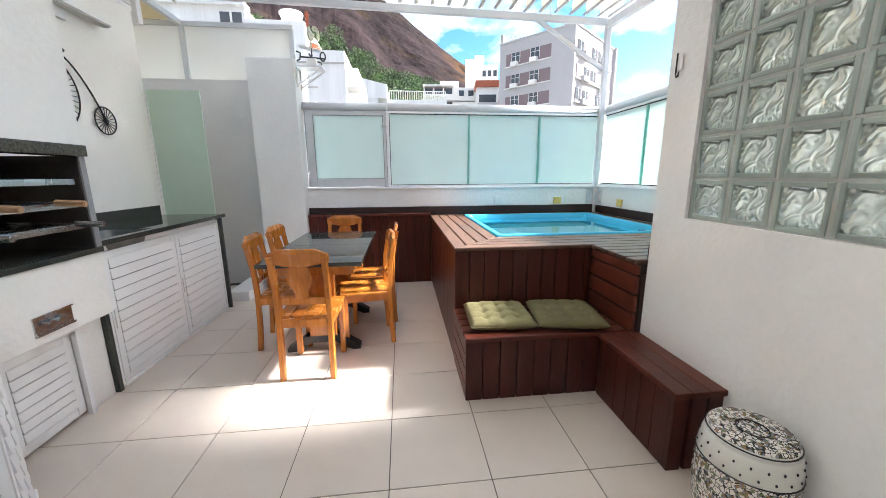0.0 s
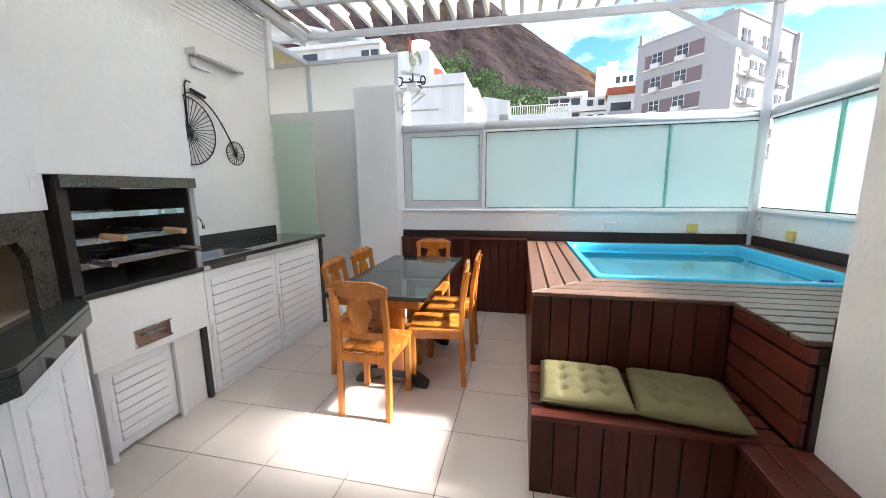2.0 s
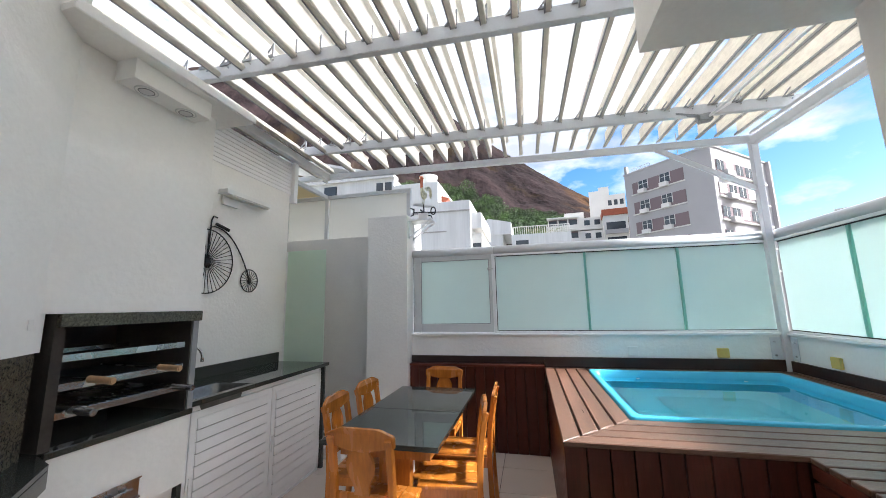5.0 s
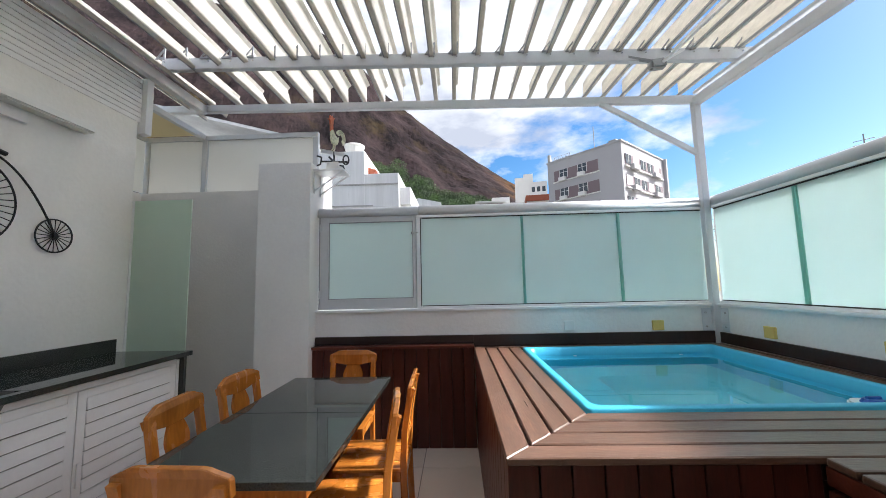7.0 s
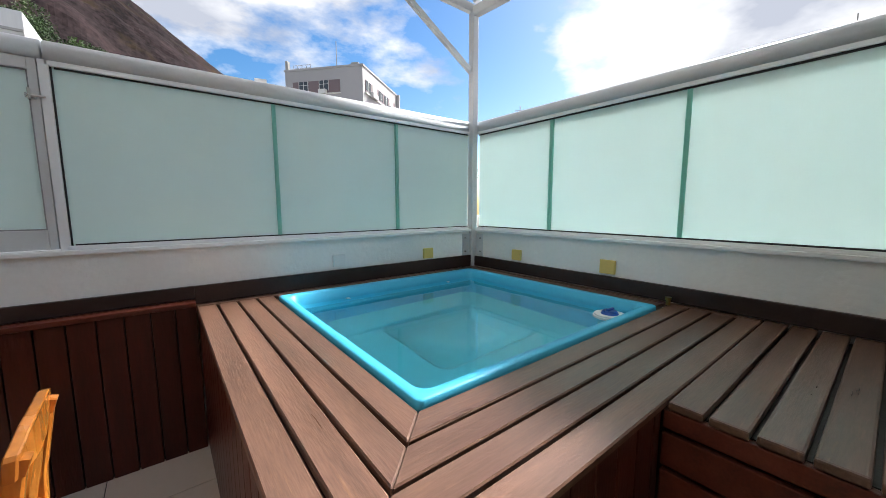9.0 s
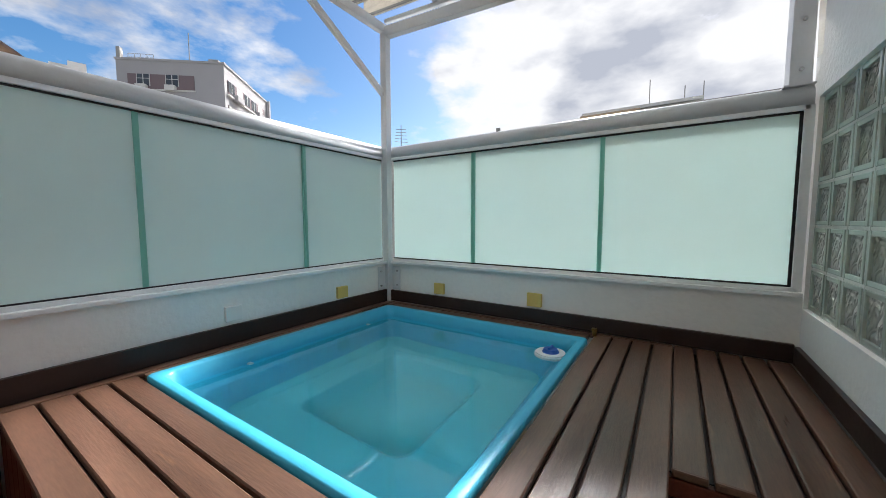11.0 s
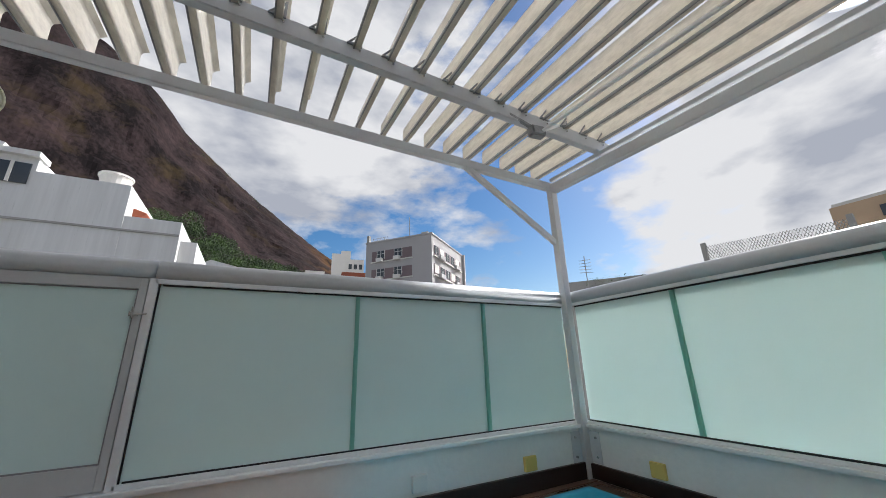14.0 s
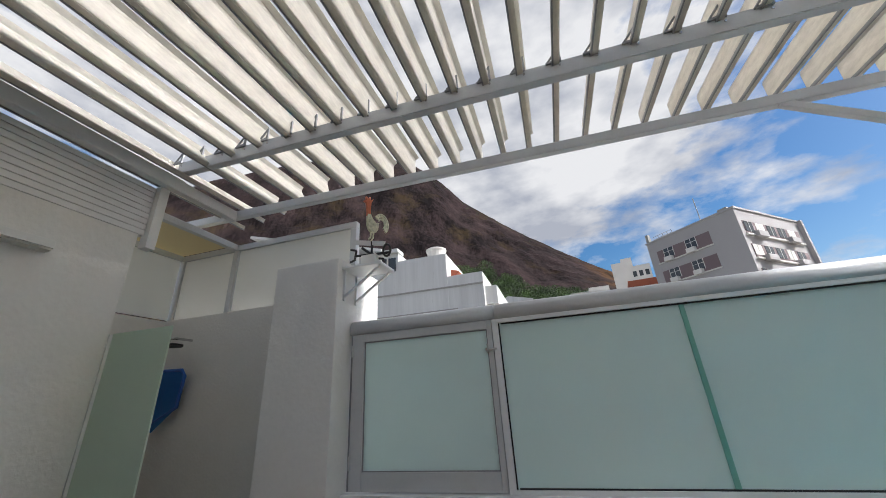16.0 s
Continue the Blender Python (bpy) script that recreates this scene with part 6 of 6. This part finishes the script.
# terraced white apartments with balconies
apt = building("terraced_apartments", "white apartment building with long balconies", (3.9, 80, 0), -4)
for k in range(5):
    z = 19.6 - k * 2.9
    part("storey", cube(0.6 * max(0, 3 - k) if k < 3 else 0, 13.4, 0.0 - 0.5 * k, 10, z - 2.9, z - 0.35), OFFWHITE, apt)
    part("balcony", cube(0.4 * max(0, 3 - k), 7.6, -1.6 - 0.3 * k, -0.5 * k - 0.01, z - 2.9, z - 1.95), OFFWHITE, apt)
    # flat taupe sheet stands for the shadow behind each balcony
    part("recess", cube(0.4 * max(0, 3 - k) + 0.3, 7.4, -0.5 * k - 0.05, -0.5 * k - 0.01, z - 1.95, z - 0.36), TAUPE, apt, "taupe sheet for the shade behind the balcony")
    for j in range(4):
        px = 0.4 * max(0, 3 - k) + 0.2 + j * (7.2 - 0.4 * max(0, 3 - k)) / 3
        part("balcony_post", cube(px, px + 0.18, -1.5 - 0.3 * k, -1.3 - 0.3 * k, z - 1.95, z - 0.35), OFFWHITE, apt)
    part("canopy", cube(0.4 * max(0, 3 - k), 7.8, -1.5 - 0.3 * k, 0.2, z - 0.35, z - 0.1), OFFWHITE, apt)
    for j in range(3):
        part("window", cube(1.6 + j * 2.1, 3.2 + j * 2.1, -0.5 * k - 0.10, -0.5 * k - 0.051, z - 1.95, z - 0.6), WINDOW_DARK, apt)
    for j in range(2):
        part("window", cube(8.8 + j * 2.0, 9.9 + j * 2.0, -0.5 * k - 0.06, -0.5 * k - 0.01, z - 2.0, z - 0.9), WINDOW_DARK, apt)
part("roof_box", cube(5, 9, 2, 6, 19.3, 21.0), OFFWHITE, apt)
red = building("red_roofed_house", "house with a terracotta roof and balconies", (15.6, 75, 0), -8)
part("wall", cube(0, 4.4, 0, 8, -22, 18.4), OFFWHITE, red)
part("roof", cube(-0.2, 4.6, -0.4, 8, 18.4, 19.6), TERRACOTTA, red)
for k in range(4):
    part("balcony", cube(0.2, 4.2, -0.9, -0.01, 14.6 - 3 * k, 15.4 - 3 * k), GREY_WALL, red)
    part("window", cube(0.5, 3.9, -0.06, -0.01, 15.4 - 3 * k, 17.0 - 3 * k), WINDOW_DARK, red)
wb = building("white_tower", "far white apartment tower with stepped roof", (16.2, 92, 0), -12)
part("wall", cube(0, 3.6, 0, 8, -22, 28.5), OFFWHITE, wb)
part("wall", cube(3.6, 8.0, 0.3, 8, -22, 27.2), OFFWHITE, wb)
part("roof_box", cube(2.2, 4.6, 1, 4, 27.2, 29.6), OFFWHITE, wb)
for k in range(3):
    for j in range(3):
        part("window", cube(4.2 + j * 1.3, 5.0 + j * 1.3, 0.24, 0.299, 24.6 - 3 * k, 25.9 - 3 * k), WINDOW_DARK, wb)

# roofs beyond the right fence
orange = building("orange_building", "long orange rendered wall with a dark coping", (0, 0, 0), 0)
part("wall", cube(27.6, 31, -13, 4.4, -22, 8.6), ORANGE, orange)
part("coping", cube(27.4, 31.2, -13, 4.5, 8.6, 8.78), CONCRETE, orange)
part("roof_box", cube(28.5, 31, 4.51, 8.4, -22, 9.2), material("beige_wall", (0.50, 0.36, 0.24), 0.85, vary=0.12, scale=0.6), orange, "beige rendered roof block")
part("upper_wall", cube(28.6, 31, 1.0, 8.3, 9.2, 9.4), OFFWHITE, orange)
part("window", cube(28.44, 28.495, 5.6, 6.6, 8.1, 8.7), WINDOW_DARK, orange)
for y, h in ((4.0, 2.2), (2.0, 1.4), (1.0, 1.5)):
    part("antenna", rod(bmesh.new(), (29, y, 8.9), (29, y, 8.9 + h), 0.03, 5), CONCRETE, orange)
mesh_f = thing("wire_fence", "diamond wire mesh fence on concrete posts", "fence", (0, 0, 0))
for a in (66, 79):
    part("post", cube(14.0 * math.sin(radians(a)) - 0.06, 14.0 * math.sin(radians(a)) + 0.06, 2.1 + 14.0 * math.cos(radians(a)) - 0.06, 2.1 + 14.0 * math.cos(radians(a)) + 0.06, -22, 4.95), CONCRETE, mesh_f)
pa, pb = Vector((14.0 * math.sin(radians(66)), 2.1 + 14.0 * math.cos(radians(66)))), Vector((14.0 * math.sin(radians(79)), 2.1 + 14.0 * math.cos(radians(79))))
bm = bmesh.new()
nn = 44
for k in range(-8, nn):
    for sgn in (1, -1):
        u0, u1 = k / nn, (k + 8) / nn
        z0, z1 = (3.7, 4.85) if sgn > 0 else (4.85, 3.7)
        if u0 < 0:
            z0, u0 = z0 + (z1 - z0) * (-u0) / (u1 - u0), 0
        if u1 > 1:
            z1, u1 = z0 + (z1 - z0) * (1 - u0) / (u1 - u0), 1
        a, b = pa.lerp(pb, u0), pa.lerp(pb, u1)
        rod(bm, (a.x, a.y, z0), (b.x, b.y, z1), 0.008, 4)
tagged(part("wire", bm, STEEL, mesh_f), kind="stuff")
low_r = building("far_roofs", "low grey rooftops with antennas and plants", (0, 0, 0), 0)
for a0, a1, d, el in ((47, 58, 40, 10.3), (36.5, 39.5, 60, 9.3), (58, 70, 45, 10.0)):
    p0, p1 = Vector((math.sin(radians(a0)) * d, 2 + math.cos(radians(a0)) * d)), Vector((math.sin(radians(a1)) * d, 2 + math.cos(radians(a1)) * d))
    h = 1.6 + d * math.tan(radians(el))
    part("block", bar(bmesh.new(), (p0.x, p0.y, h / 2 - 11), (p1.x, p1.y, h / 2 - 11), 3.0, h + 22), CONCRETE if a0 != 36.5 else OFFWHITE, low_r)
ax_, ay_ = math.sin(radians(50.5)) * 36, 2 + math.cos(radians(50.5)) * 36
bm = rod(bmesh.new(), (ax_, ay_, 7.5), (ax_, ay_, 10.8), 0.04, 6)
for k in range(5):
    rod(bm, (ax_ - 0.5 + 0.06 * k, ay_ + 0.4, 9.2 + 0.3 * k), (ax_ + 0.5 - 0.06 * k, ay_ - 0.4, 9.2 + 0.3 * k), 0.025, 5)
part("antenna", bm, CONCRETE, low_r)
bm = bmesh.new()
for k in range(7):
    foliage(bm, (math.sin(radians(51 + k)) * 38, 2 + math.cos(radians(51 + k)) * 38, 8.6), 0.7, 40, rng)
tagged(part("roof_plants", bm, LEAF, low_r), kind="stuff")
